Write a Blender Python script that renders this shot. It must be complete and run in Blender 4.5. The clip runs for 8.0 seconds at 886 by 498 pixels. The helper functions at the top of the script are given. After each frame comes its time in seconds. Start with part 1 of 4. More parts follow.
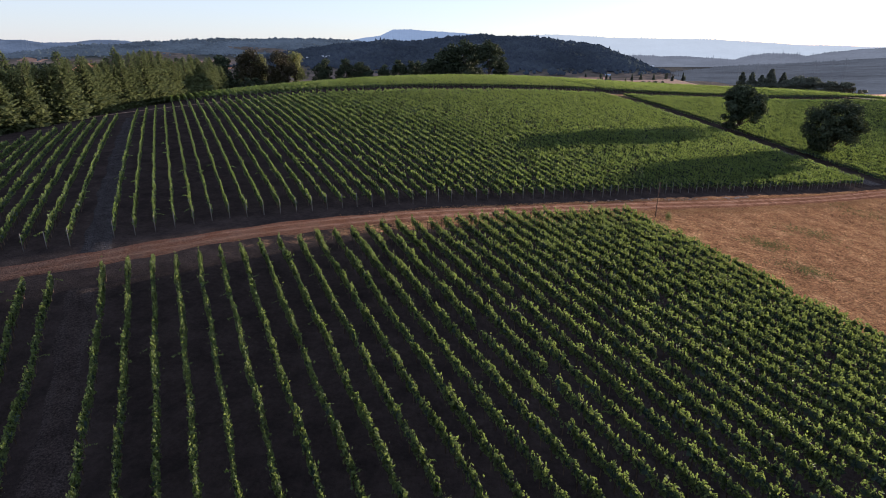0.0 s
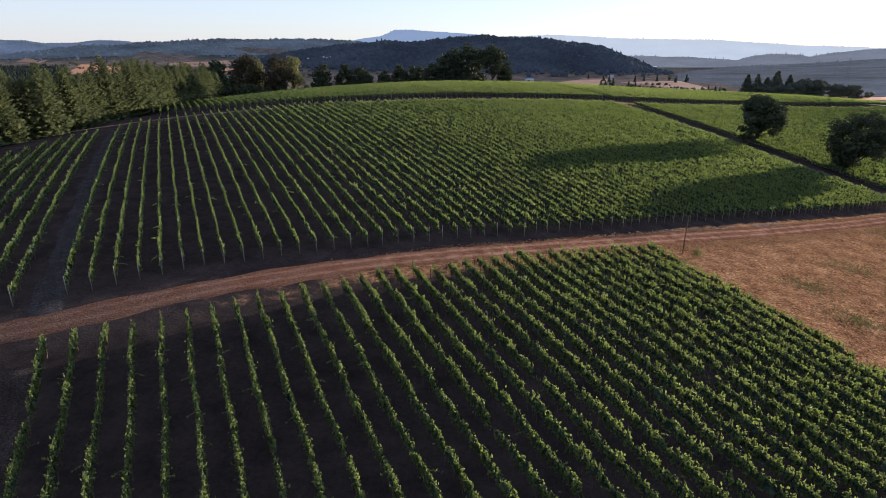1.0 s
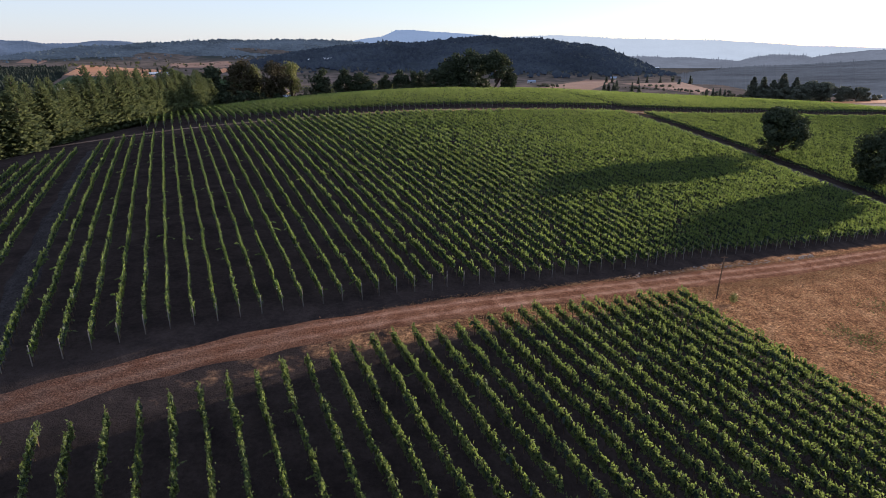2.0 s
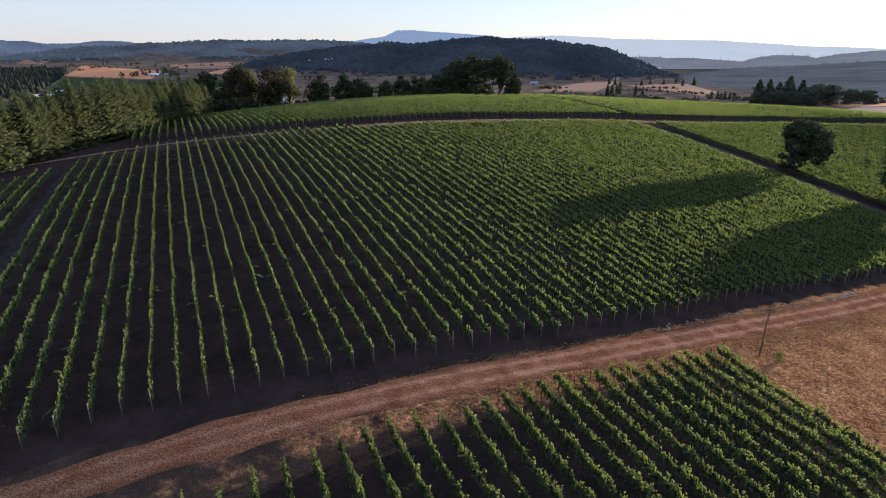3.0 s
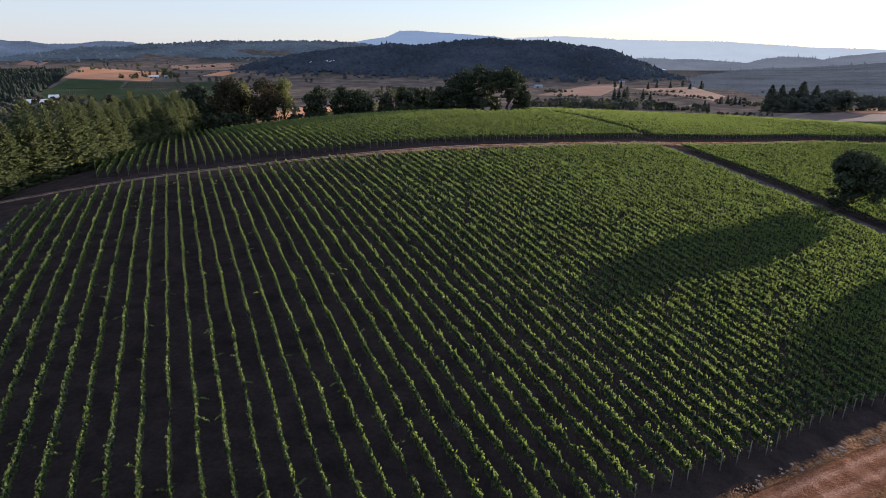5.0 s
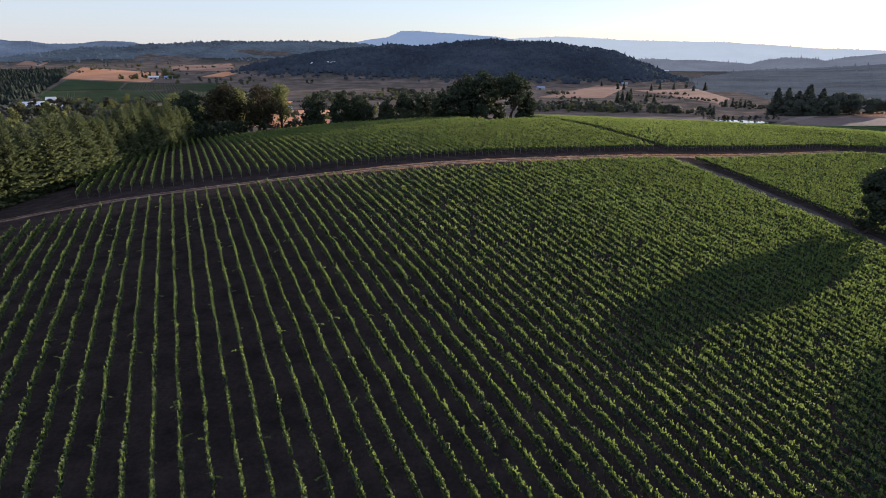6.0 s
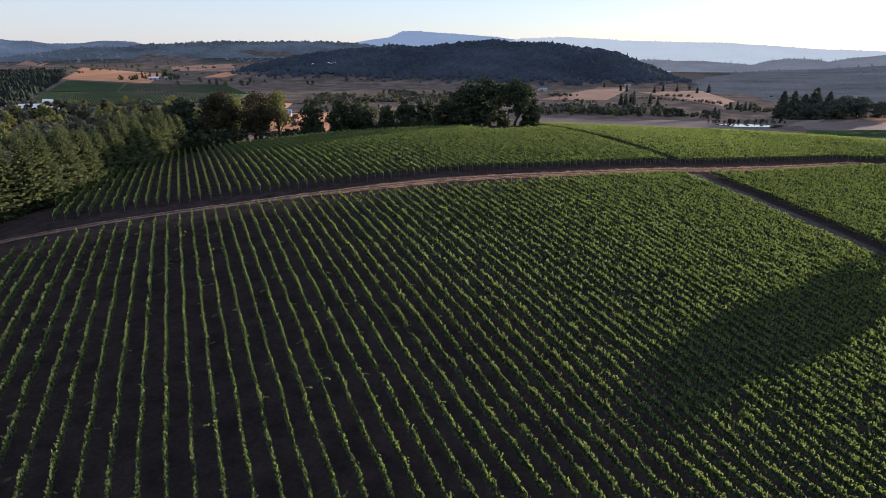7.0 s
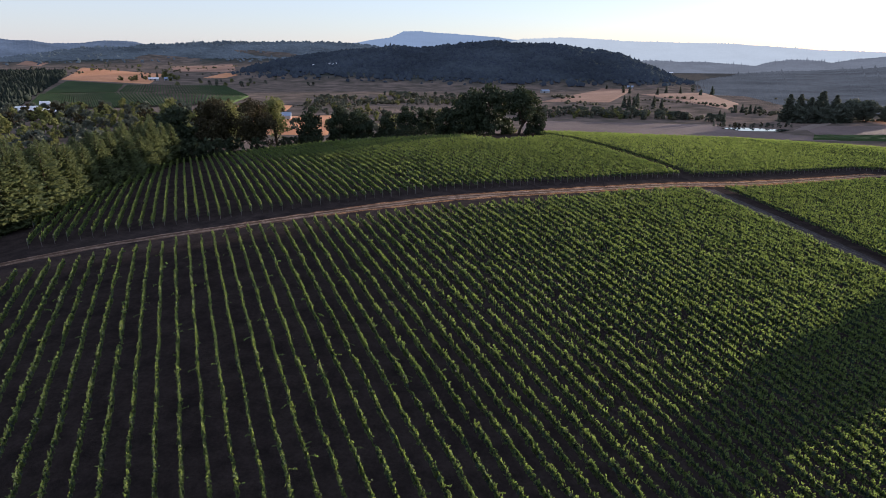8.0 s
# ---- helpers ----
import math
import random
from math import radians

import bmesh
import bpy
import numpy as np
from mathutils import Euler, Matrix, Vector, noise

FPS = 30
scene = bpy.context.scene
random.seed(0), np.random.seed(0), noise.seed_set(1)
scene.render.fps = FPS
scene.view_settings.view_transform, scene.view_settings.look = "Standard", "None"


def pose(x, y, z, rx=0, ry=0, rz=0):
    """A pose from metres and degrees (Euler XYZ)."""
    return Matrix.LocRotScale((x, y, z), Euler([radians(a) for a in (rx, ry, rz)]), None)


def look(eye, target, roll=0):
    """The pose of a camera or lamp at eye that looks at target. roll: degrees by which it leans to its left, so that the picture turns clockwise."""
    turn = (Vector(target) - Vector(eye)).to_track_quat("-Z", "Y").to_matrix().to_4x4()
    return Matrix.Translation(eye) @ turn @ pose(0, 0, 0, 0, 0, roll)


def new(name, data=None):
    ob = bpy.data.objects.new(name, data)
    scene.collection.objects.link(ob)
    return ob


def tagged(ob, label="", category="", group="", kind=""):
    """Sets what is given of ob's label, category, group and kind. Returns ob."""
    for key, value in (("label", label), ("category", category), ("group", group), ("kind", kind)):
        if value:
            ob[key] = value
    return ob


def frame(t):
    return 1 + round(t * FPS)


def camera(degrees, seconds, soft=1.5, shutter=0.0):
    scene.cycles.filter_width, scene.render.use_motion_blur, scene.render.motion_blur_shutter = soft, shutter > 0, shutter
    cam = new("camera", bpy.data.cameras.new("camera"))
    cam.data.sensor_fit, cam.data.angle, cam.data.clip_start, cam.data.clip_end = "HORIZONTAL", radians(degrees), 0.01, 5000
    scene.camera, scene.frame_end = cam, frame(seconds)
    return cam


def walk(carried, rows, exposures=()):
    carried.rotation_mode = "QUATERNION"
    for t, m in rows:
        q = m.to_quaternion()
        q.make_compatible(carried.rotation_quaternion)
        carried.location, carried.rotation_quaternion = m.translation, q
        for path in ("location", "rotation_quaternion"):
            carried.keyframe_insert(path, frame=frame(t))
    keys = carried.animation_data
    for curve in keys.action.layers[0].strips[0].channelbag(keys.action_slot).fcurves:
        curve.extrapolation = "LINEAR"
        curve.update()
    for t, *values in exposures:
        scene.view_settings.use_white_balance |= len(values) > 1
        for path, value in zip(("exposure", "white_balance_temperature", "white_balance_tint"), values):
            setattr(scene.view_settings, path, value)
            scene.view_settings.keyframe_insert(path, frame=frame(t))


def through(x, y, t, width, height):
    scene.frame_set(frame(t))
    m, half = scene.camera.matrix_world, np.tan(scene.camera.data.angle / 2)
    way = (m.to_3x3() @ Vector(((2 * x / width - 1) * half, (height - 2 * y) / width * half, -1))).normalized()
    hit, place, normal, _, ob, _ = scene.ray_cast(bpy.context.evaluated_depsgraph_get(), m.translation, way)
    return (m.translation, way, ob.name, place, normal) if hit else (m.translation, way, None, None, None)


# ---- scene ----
cam = camera(76.4, 8.0, soft=0.75)
# seconds, place of the eye, yaw, pitch and roll
PATH = [
    (0.0, 0.000, 0.000, 50.000, 0.000, -19.000, 0.000),
    (0.5, -0.227, 5.279, 51.303, 0.062, -18.999, 0.000),
    (1.0, -0.457, 10.570, 52.601, 0.125, -18.998, 0.003),
    (1.5, -0.692, 15.865, 53.895, 0.187, -18.998, 0.007),
    (2.0, -0.931, 21.156, 55.186, 0.249, -18.998, 0.014),
    (2.5, -1.174, 26.435, 56.474, 0.311, -18.999, 0.024),
    (3.0, -1.422, 31.693, 57.759, 0.372, -19.001, 0.036),
    (3.5, -1.674, 36.922, 59.041, 0.432, -19.003, 0.052),
    (4.0, -1.931, 42.115, 60.321, 0.492, -19.005, 0.071),
    (4.5, -2.193, 47.262, 61.600, 0.550, -19.008, 0.094),
    (5.0, -2.461, 52.356, 62.877, 0.606, -19.011, 0.121),
    (5.5, -2.734, 57.389, 64.154, 0.661, -19.014, 0.152),
    (6.0, -3.012, 62.352, 65.430, 0.715, -19.018, 0.187),
    (6.5, -3.296, 67.237, 66.705, 0.766, -19.022, 0.227),
    (7.0, -3.586, 72.036, 67.981, 0.815, -19.026, 0.272),
    (7.5, -3.882, 76.741, 69.257, 0.862, -19.030, 0.322),
    (8.0, -4.184, 81.344, 70.534, 0.906, -19.034, 0.377),
]
walk(cam, [(t, pose(x, y, z, 90 + pitch, 0, yaw) @ pose(0, 0, 0, 0, 0, roll)) for t, x, y, z, yaw, pitch, roll in PATH],
     exposures=[(0.0, 1.14, 6000, 20), (3.0, 1.06, 6000, 20), (8.0, 1.01, 6000, 20)])

# ---- light ----
SUN_AZ, SUN_EL = 51.3, 4.8  # degrees to the right of +y, degrees over the horizon
world = bpy.data.worlds.new("sky")
scene.world = world
world.use_nodes = True
wn = world.node_tree
sky = wn.nodes.new("ShaderNodeTexSky")
sky.sky_type = "NISHITA"
sky.sun_disc = False
sky.sun_elevation, sky.sun_rotation = radians(SUN_EL), radians(SUN_AZ)
sky.altitude, sky.air_density, sky.dust_density, sky.ozone_density = 100, 1.0, 0.4, 3.0
# thin high haze whitens the whole sky evenly
veil = wn.nodes.new("ShaderNodeMix")
veil.data_type = "RGBA"
veil.inputs[0].default_value, veil.inputs[7].default_value = 0.5, (3.15, 3.3, 3.6, 1)
wn.links.new(sky.outputs[0], veil.inputs[6])
wn.links.new(veil.outputs[2], wn.nodes["Background"].inputs[0])
wn.nodes["Background"].inputs[1].default_value = 0.15
sun = new("sun", bpy.data.lights.new("sun", "SUN"))
sun.data.energy, sun.data.angle, sun.data.color = 5.0, radians(0.6), (1.0, 0.82, 0.60)
sun_way = Vector((math.sin(radians(SUN_AZ)) * math.cos(radians(SUN_EL)), math.cos(radians(SUN_AZ)) * math.cos(radians(SUN_EL)), math.sin(radians(SUN_EL))))
sun.matrix_world = look(sun_way * 300, (0, 0, 0))

# ---- materials ----


def shader(name):
    m = bpy.data.materials.new(name)
    m.use_nodes = True
    return m, m.node_tree, m.node_tree.nodes["Principled BSDF"]


def noise_node(nt, scale, detail=4.0, rough=0.6, coords="Object"):
    tc, n = nt.nodes.new("ShaderNodeTexCoord"), nt.nodes.new("ShaderNodeTexNoise")
    n.inputs["Scale"].default_value, n.inputs["Detail"].default_value, n.inputs["Roughness"].default_value = scale, detail, rough
    nt.links.new(tc.outputs[coords], n.inputs["Vector"])
    return n.outputs["Fac"]


def ramp(nt, fac, stops):
    r = nt.nodes.new("ShaderNodeValToRGB")
    while len(r.color_ramp.elements) < len(stops):
        r.color_ramp.elements.new(0.5)
    for e, (at, col) in zip(r.color_ramp.elements, stops):
        e.position, e.color = at, (*col, 1)
    nt.links.new(fac, r.inputs[0])
    return r.outputs[0]


def mix(nt, fac, a, b, kind="MIX"):
    m = nt.nodes.new("ShaderNodeMix")
    m.data_type, m.blend_type = "RGBA", kind
    for sock, v in ((m.inputs[0], fac), (m.inputs[6], a), (m.inputs[7], b)):
        if isinstance(v, (float, int)):
            sock.default_value = v
        elif isinstance(v, tuple):
            sock.default_value = (*v, 1)
        else:
            nt.links.new(v, sock)
    return m.outputs[2]


def calc(nt, op, a, b, c=None):
    m = nt.nodes.new("ShaderNodeMath")
    m.operation = op
    for sock, v in zip(m.inputs, (a, b, c)):
        if v is None:
            continue
        if isinstance(v, (float, int)):
            sock.default_value = v
        else:
            nt.links.new(v, sock)
    return m.outputs[0]


def bump(nt, bsdf, height, strength=0.5, distance=0.05):
    b = nt.nodes.new("ShaderNodeBump")
    b.inputs["Strength"].default_value, b.inputs["Distance"].default_value = strength, distance
    nt.links.new(height, b.inputs["Height"])
    nt.links.new(b.outputs[0], bsdf.inputs["Normal"])


def mottled(name, dark, light, big=0.05, fine=2.0, rough=0.9, relief=0.4, depth=0.05):
    """A rough surface that varies at two scales between two colours."""
    m, nt, p = shader(name)
    a, b = noise_node(nt, big), noise_node(nt, fine, 6.0, 0.7)
    f = calc(nt, "MULTIPLY_ADD", a, 0.6, calc(nt, "MULTIPLY", b, 0.4))
    nt.links.new(ramp(nt, f, [(0.36, dark), (0.64, light)]), p.inputs["Base Color"])
    p.inputs["Roughness"].default_value = rough
    p.inputs["Specular IOR Level"].default_value = 0.04
    bump(nt, p, b, relief, depth)
    return m


def leafy(name, dark, light, through=(0.2, 0.3, 0.03), share=0.35, rough=0.55, patch=0.04, gloss=0.12):
    """Leaves: each one its own tone, stands of them a little apart, some light shining through."""
    m, nt, p = shader(name)
    geo = nt.nodes.new("ShaderNodeNewGeometry")
    f = calc(nt, "MULTIPLY_ADD", geo.outputs["Random Per Island"], 0.65, calc(nt, "MULTIPLY", noise_node(nt, patch, 3.0), 0.45))
    col = ramp(nt, f, [(0.1, dark), (0.55, tuple(0.58 * a + 0.42 * b for a, b in zip(dark, light))), (0.95, light)])
    nt.links.new(col, p.inputs["Base Color"])
    p.inputs["Roughness"].default_value = rough
    p.inputs["Specular IOR Level"].default_value = gloss
    tl, ms = nt.nodes.new("ShaderNodeBsdfTranslucent"), nt.nodes.new("ShaderNodeMixShader")
    nt.links.new(mix(nt, 0.5, col, through), tl.inputs["Color"])
    ms.inputs[0].default_value = share
    nt.links.new(p.outputs[0], ms.inputs[1])
    nt.links.new(tl.outputs[0], ms.inputs[2])
    nt.links.new(ms.outputs[0], nt.nodes["Material Output"].inputs["Surface"])
    return m


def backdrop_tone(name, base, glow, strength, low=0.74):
    """Hills so far away that the air before them shines, painted as emission."""
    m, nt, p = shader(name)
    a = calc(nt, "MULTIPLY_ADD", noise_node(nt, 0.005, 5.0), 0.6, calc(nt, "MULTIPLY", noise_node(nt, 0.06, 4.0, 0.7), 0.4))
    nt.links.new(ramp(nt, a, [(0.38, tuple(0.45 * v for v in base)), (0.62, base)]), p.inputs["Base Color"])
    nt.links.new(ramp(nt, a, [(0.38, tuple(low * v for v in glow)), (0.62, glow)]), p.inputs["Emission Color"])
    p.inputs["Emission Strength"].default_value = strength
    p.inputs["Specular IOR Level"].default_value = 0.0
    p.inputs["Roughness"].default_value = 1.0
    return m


def ground_material():
    m, nt, p = shader("earth_and_dry_grass")
    fine, mid, big = noise_node(nt, 2.5, 8.0, 0.72), noise_node(nt, 0.35, 5.0), noise_node(nt, 0.03, 4.0)
    soil = mix(nt, 1.0, ramp(nt, mid, [(0.3, (0.029, 0.0240, 0.0232)), (0.7, (0.060, 0.0480, 0.0440))]), ramp(nt, fine, [(0.3, (0.7, 0.7, 0.7)), (0.7, (1.2, 1.2, 1.2))]), "MULTIPLY")
    grit = noise_node(nt, 11.0, 6.0, 0.75)
    straw = mix(nt, 1.0, ramp(nt, mid, [(0.3, (0.155, 0.083, 0.046)), (0.5, (0.26, 0.146, 0.080)), (0.72, (0.38, 0.235, 0.134))]), ramp(nt, calc(nt, "MULTIPLY_ADD", grit, 0.5, calc(nt, "MULTIPLY", fine, 0.5)), [(0.40, (0.34, 0.33, 0.35)), (0.5, (0.90, 0.90, 0.90)), (0.61, (1.75, 1.70, 1.6))]), "MULTIPLY")
    clods = noise_node(nt, 3.2, 3.0, 0.65)
    straw = mix(nt, 1.0, straw, ramp(nt, clods, [(0.34, (0.42, 0.40, 0.42)), (0.5, (1, 0.97, 0.95)), (0.66, (1.42, 1.40, 1.34))]), "MULTIPLY")
    pasture = ramp(nt, big, [(0.35, (0.085, 0.076, 0.062)), (0.5, (0.135, 0.110, 0.092)), (0.68, (0.20, 0.155, 0.13))])
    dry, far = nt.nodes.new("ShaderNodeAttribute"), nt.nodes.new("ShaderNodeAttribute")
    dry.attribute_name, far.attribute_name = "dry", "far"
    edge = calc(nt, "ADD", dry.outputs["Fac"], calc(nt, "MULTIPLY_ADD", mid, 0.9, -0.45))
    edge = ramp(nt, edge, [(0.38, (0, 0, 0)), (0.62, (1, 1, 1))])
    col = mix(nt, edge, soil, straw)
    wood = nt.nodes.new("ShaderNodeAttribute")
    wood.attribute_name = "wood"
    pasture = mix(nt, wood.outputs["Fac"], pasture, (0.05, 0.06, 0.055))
    col = mix(nt, far.outputs["Fac"], col, pasture)
    nt.links.new(col, p.inputs["Base Color"])
    p.inputs["Roughness"].default_value = 0.95
    p.inputs["Specular IOR Level"].default_value = 0.0
    bump(nt, p, calc(nt, "ADD", clods, calc(nt, "MULTIPLY", grit, 0.6)), 1.0, 0.24)
    return m


def road_material(name, worn_low, worn_high, rough_low, rough_high):
    """A farm track: two pale wheel ruts in brown gravel and dead grass. The attribute gives the way across it."""
    m, nt, p = shader(name)
    at = nt.nodes.new("ShaderNodeAttribute")
    at.attribute_name = "rut"
    fine, mid = noise_node(nt, 7.0, 8.0, 0.75), noise_node(nt, 0.6, 5.0)
    speck = ramp(nt, fine, [(0.38, (0.40, 0.39, 0.41)), (0.5, (0.92, 0.92, 0.92)), (0.62, (1.6, 1.56, 1.5))])
    gravel = mix(nt, 1.0, ramp(nt, mid, [(0.3, worn_low), (0.7, worn_high)]), speck, "MULTIPLY")
    verge = mix(nt, 1.0, ramp(nt, mid, [(0.3, rough_low), (0.7, rough_high)]), speck, "MULTIPLY")
    worn = ramp(nt, calc(nt, "ADD", at.outputs["Fac"], calc(nt, "MULTIPLY_ADD", mid, 1.6, -0.85)), [(0.1, (0, 0, 0)), (0.95, (1, 1, 1))])
    # soil tone mixed in where the track's western shade is painted
    bare = nt.nodes.new("ShaderNodeAttribute")
    bare.attribute_name = "bare"
    patches = ramp(nt, calc(nt, "ADD", bare.outputs["Fac"], calc(nt, "MULTIPLY_ADD", mid, 1.2, -0.6)), [(0.2, (0, 0, 0)), (0.9, (0.8, 0.8, 0.8))])
    soil = mix(nt, 1.0, (0.068, 0.050, 0.044), speck, "MULTIPLY")
    nt.links.new(mix(nt, patches, mix(nt, worn, verge, gravel), soil), p.inputs["Base Color"])
    p.inputs["Roughness"].default_value = 0.95
    p.inputs["Specular IOR Level"].default_value = 0.0
    clods = noise_node(nt, 3.0, 3.0, 0.65)
    bump(nt, p, calc(nt, "ADD", clods, calc(nt, "MULTIPLY", fine, 0.6)), 1.0, 0.22)
    return m


EARTH = ground_material()
TRACK = road_material("gravel_track", (0.22, 0.124, 0.087), (0.34, 0.206, 0.147), (0.125, 0.060, 0.037), (0.215, 0.112, 0.068))
DUSTY = road_material("dusty_track", (0.22, 0.160, 0.128), (0.36, 0.27, 0.22), (0.085, 0.058, 0.042), (0.15, 0.103, 0.075))
VINE = leafy("vine_leaves", (0.011, 0.026, 0.017), (0.128, 0.168, 0.062), (0.34, 0.46, 0.088), 0.43, 0.6, 0.04, 0.16)
FRONT_VINE = leafy("dull_vine_leaves", (0.013, 0.026, 0.016), (0.122, 0.158, 0.062), (0.33, 0.43, 0.085), 0.43, 0.6, 0.04, 0.16)
FIR = leafy("fir_needles", (0.028, 0.045, 0.027), (0.150, 0.182, 0.088), (0.26, 0.30, 0.11), 0.30, 0.7)
OAK = leafy("oak_leaves", (0.018, 0.029, 0.019), (0.062, 0.077, 0.042), (0.09, 0.115, 0.045), 0.14, 0.75)
RUSSET = leafy("russet_leaves", (0.022, 0.024, 0.014), (0.066, 0.056, 0.028), (0.11, 0.08, 0.04), 0.14, 0.7)
POPLAR = leafy("pale_leaves", (0.062, 0.078, 0.033), (0.19, 0.20, 0.078), (0.30, 0.30, 0.09), 0.34, 0.6)
WOODS = leafy("distant_woods", (0.010, 0.016, 0.014), (0.026, 0.036, 0.025), (0.06, 0.08, 0.03), 0.05, 0.8, 0.004)
STRAW = leafy("dead_grass", (0.12, 0.062, 0.034), (0.38, 0.235, 0.13), (0.40, 0.25, 0.13), 0.3, 0.8, 0.1)
WEEDS = leafy("green_weeds", (0.05, 0.06, 0.028), (0.12, 0.125, 0.05), (0.18, 0.19, 0.05), 0.3, 0.7, 0.1)
# valley foliage, its base colour lightened to stand in for haze
HAZED_LEAVES = leafy("haze_paled_leaves", (0.050, 0.062, 0.050), (0.135, 0.150, 0.115), (0.15, 0.17, 0.11), 0.2, 0.7)
BARK = mottled("bark", (0.035, 0.027, 0.020), (0.095, 0.075, 0.058), 0.6, 9.0, 0.95, 0.8, 0.03)
VINEWOOD = mottled("vine_trunks", (0.05, 0.035, 0.025), (0.12, 0.09, 0.065), 0.8, 12.0, 0.95)
POSTS = mottled("weathered_posts", (0.12, 0.11, 0.10), (0.27, 0.25, 0.23), 0.8, 14.0, 0.85)
POLEWOOD = mottled("pole_wood", (0.07, 0.046, 0.033), (0.15, 0.10, 0.07), 0.8, 10.0, 0.9)
# inner vine leaves, their shade painted in as a darker colour
VINE_SHADE = leafy("shade_dark_vine_leaves", (0.012, 0.024, 0.019), (0.038, 0.060, 0.040), (0.06, 0.10, 0.035), 0.12, 0.55, 0.04, 0.2)

# ---- mesh helpers ----
rng = np.random.default_rng(7)


def raw_mesh(name, verts, faces, material, smooth=False):
    """A mesh of triangles or of quads, from an array of places and an array of corners."""
    me = bpy.data.meshes.new(name)
    verts, faces = np.asarray(verts, np.float32), np.asarray(faces, np.int32)
    k = faces.shape[1]
    me.vertices.add(len(verts))
    me.vertices.foreach_set("co", verts.ravel())
    me.loops.add(faces.size)
    me.loops.foreach_set("vertex_index", faces.ravel())
    me.polygons.add(len(faces))
    me.polygons.foreach_set("loop_start", np.arange(0, faces.size, k, dtype=np.int32))
    me.polygons.foreach_set("use_smooth", np.full(len(faces), smooth))
    me.materials.append(material)
    me.update(calc_edges=True)
    return me


def bm_mesh(name, bm, material, smooth=False):
    me = bpy.data.meshes.new(name)
    for f in bm.faces:
        f.smooth = smooth
    bm.to_mesh(me)
    bm.free()
    me.materials.append(material)
    return me


def part(name, me, parent, label=""):
    ob = new(name, me)
    ob.parent = parent
    return tagged(ob, label)


def thing(name, label, category, group="", kind="", at=(0, 0, 0)):
    ob = new(name)
    ob.location = at
    return tagged(ob, label, category, group, kind)


def cards(centres, size, out=None, lean=0.6, long=1.25, up=0.0):
    """Leaf-shaped quads at the given places, turned at random about the way out."""
    n = len(centres)
    nor = rng.normal(size=(n, 3))
    if out is not None:
        nor = nor * lean + out
    nor[:, 2] += up
    nor /= np.linalg.norm(nor, axis=1, keepdims=True) + 1e-9
    a = np.cross(nor, rng.normal(size=(n, 3)))
    a /= np.linalg.norm(a, axis=1, keepdims=True) + 1e-9
    b = np.cross(nor, a)
    s = (np.asarray(size) * np.ones(n))[:, None] / 2
    fold = nor * s * rng.uniform(-0.35, 0.35, (n, 1))
    v = np.stack([centres - a * s * long, centres - b * s * 0.9 + fold, centres + a * s * long, centres + b * s * 0.9 + fold], 1)
    return v.reshape(-1, 3), np.arange(4 * n).reshape(-1, 4)


def tube(path, radii, sides=6):
    """Places and quads of a round limb along a path."""
    path, verts = np.asarray(path, float), []
    for k, (p, r) in enumerate(zip(path, radii)):
        d = path[min(k + 1, len(path) - 1)] - path[max(k - 1, 0)]
        d = d / (np.linalg.norm(d) + 1e-9)
        a = np.cross(d, (0.31, 0.95, 0.05) if abs(d[2]) > 0.7 else (0, 0, 1))
        a /= np.linalg.norm(a)
        b = np.cross(d, a)
        for q in range(sides):
            w = 2 * math.pi * q / sides
            verts.append(p + r * (math.cos(w) * a + math.sin(w) * b))
    faces = [(k * sides + q, k * sides + (q + 1) % sides, (k + 1) * sides + (q + 1) % sides, (k + 1) * sides + q) for k in range(len(path) - 1) for q in range(sides)]
    return np.array(verts), np.array(faces)


def join(pieces):
    vs, fs, n = [], [], 0
    for v, f in pieces:
        vs.append(v)
        fs.append(np.asarray(f) + n)
        n += len(v)
    return np.concatenate(vs), np.concatenate(fs)


# ---- the lie of the land ----
# the vineyard's hill: powers of x / 100 and (y - 170) / 100
HILL = {(0, 0): 35.131, (0, 1): 6.634, (0, 2): -1.592, (0, 3): -0.868, (0, 4): -0.166, (1, 0): -7.421, (1, 1): 6.257, (1, 2): 1.509, (1, 3): -0.919, (2, 0): -8.266, (2, 1): 0.195, (2, 2): 0.559, (3, 0): 1.659, (3, 1): -1.260, (4, 0): 1.014}


def bell(x, y, cx, cy, sx, sy, turn=0.0):
    c, s = math.cos(radians(turn)), math.sin(radians(turn))
    u, v = (x - cx) * c + (y - cy) * s, -(x - cx) * s + (y - cy) * c
    return np.exp(-0.5 * ((u / sx) ** 2 + (v / sy) ** 2))


def step(a, b, v):
    q = np.clip((v - a) / (b - a), 0.0, 1.0)
    return q * q * (3 - 2 * q)


# crests of the wooded hill and of the ridge behind it: x and height over the valley
HILL_CREST = [(-760, 0), (-640, 4), (-557, 16), (-453, 33), (-349, 48), (-281, 53), (-175, 65), (-86, 72), (-25, 80), (21, 90), (117, 101), (208, 98), (238, 94), (327, 91), (375, 83), (432, 79), (463, 73), (499, 58), (539, 41), (574, 24), (616, 9), (680, 0)]
RIDGE_CREST = [(-2300, 8), (-1700, 4), (-1591, 6), (-1543, 20), (-1490, 31), (-1427, 46), (-1391, 53), (-1350, 48), (-1289, 49), (-1237, 66), (-1170, 63), (-1108, 71), (-1033, 75), (-967, 79), (-871, 74), (-830, 79), (-716, 78), (-567, 82), (-434, 76), (-322, 63), (-100, 45), (300, 15), (600, 0)]


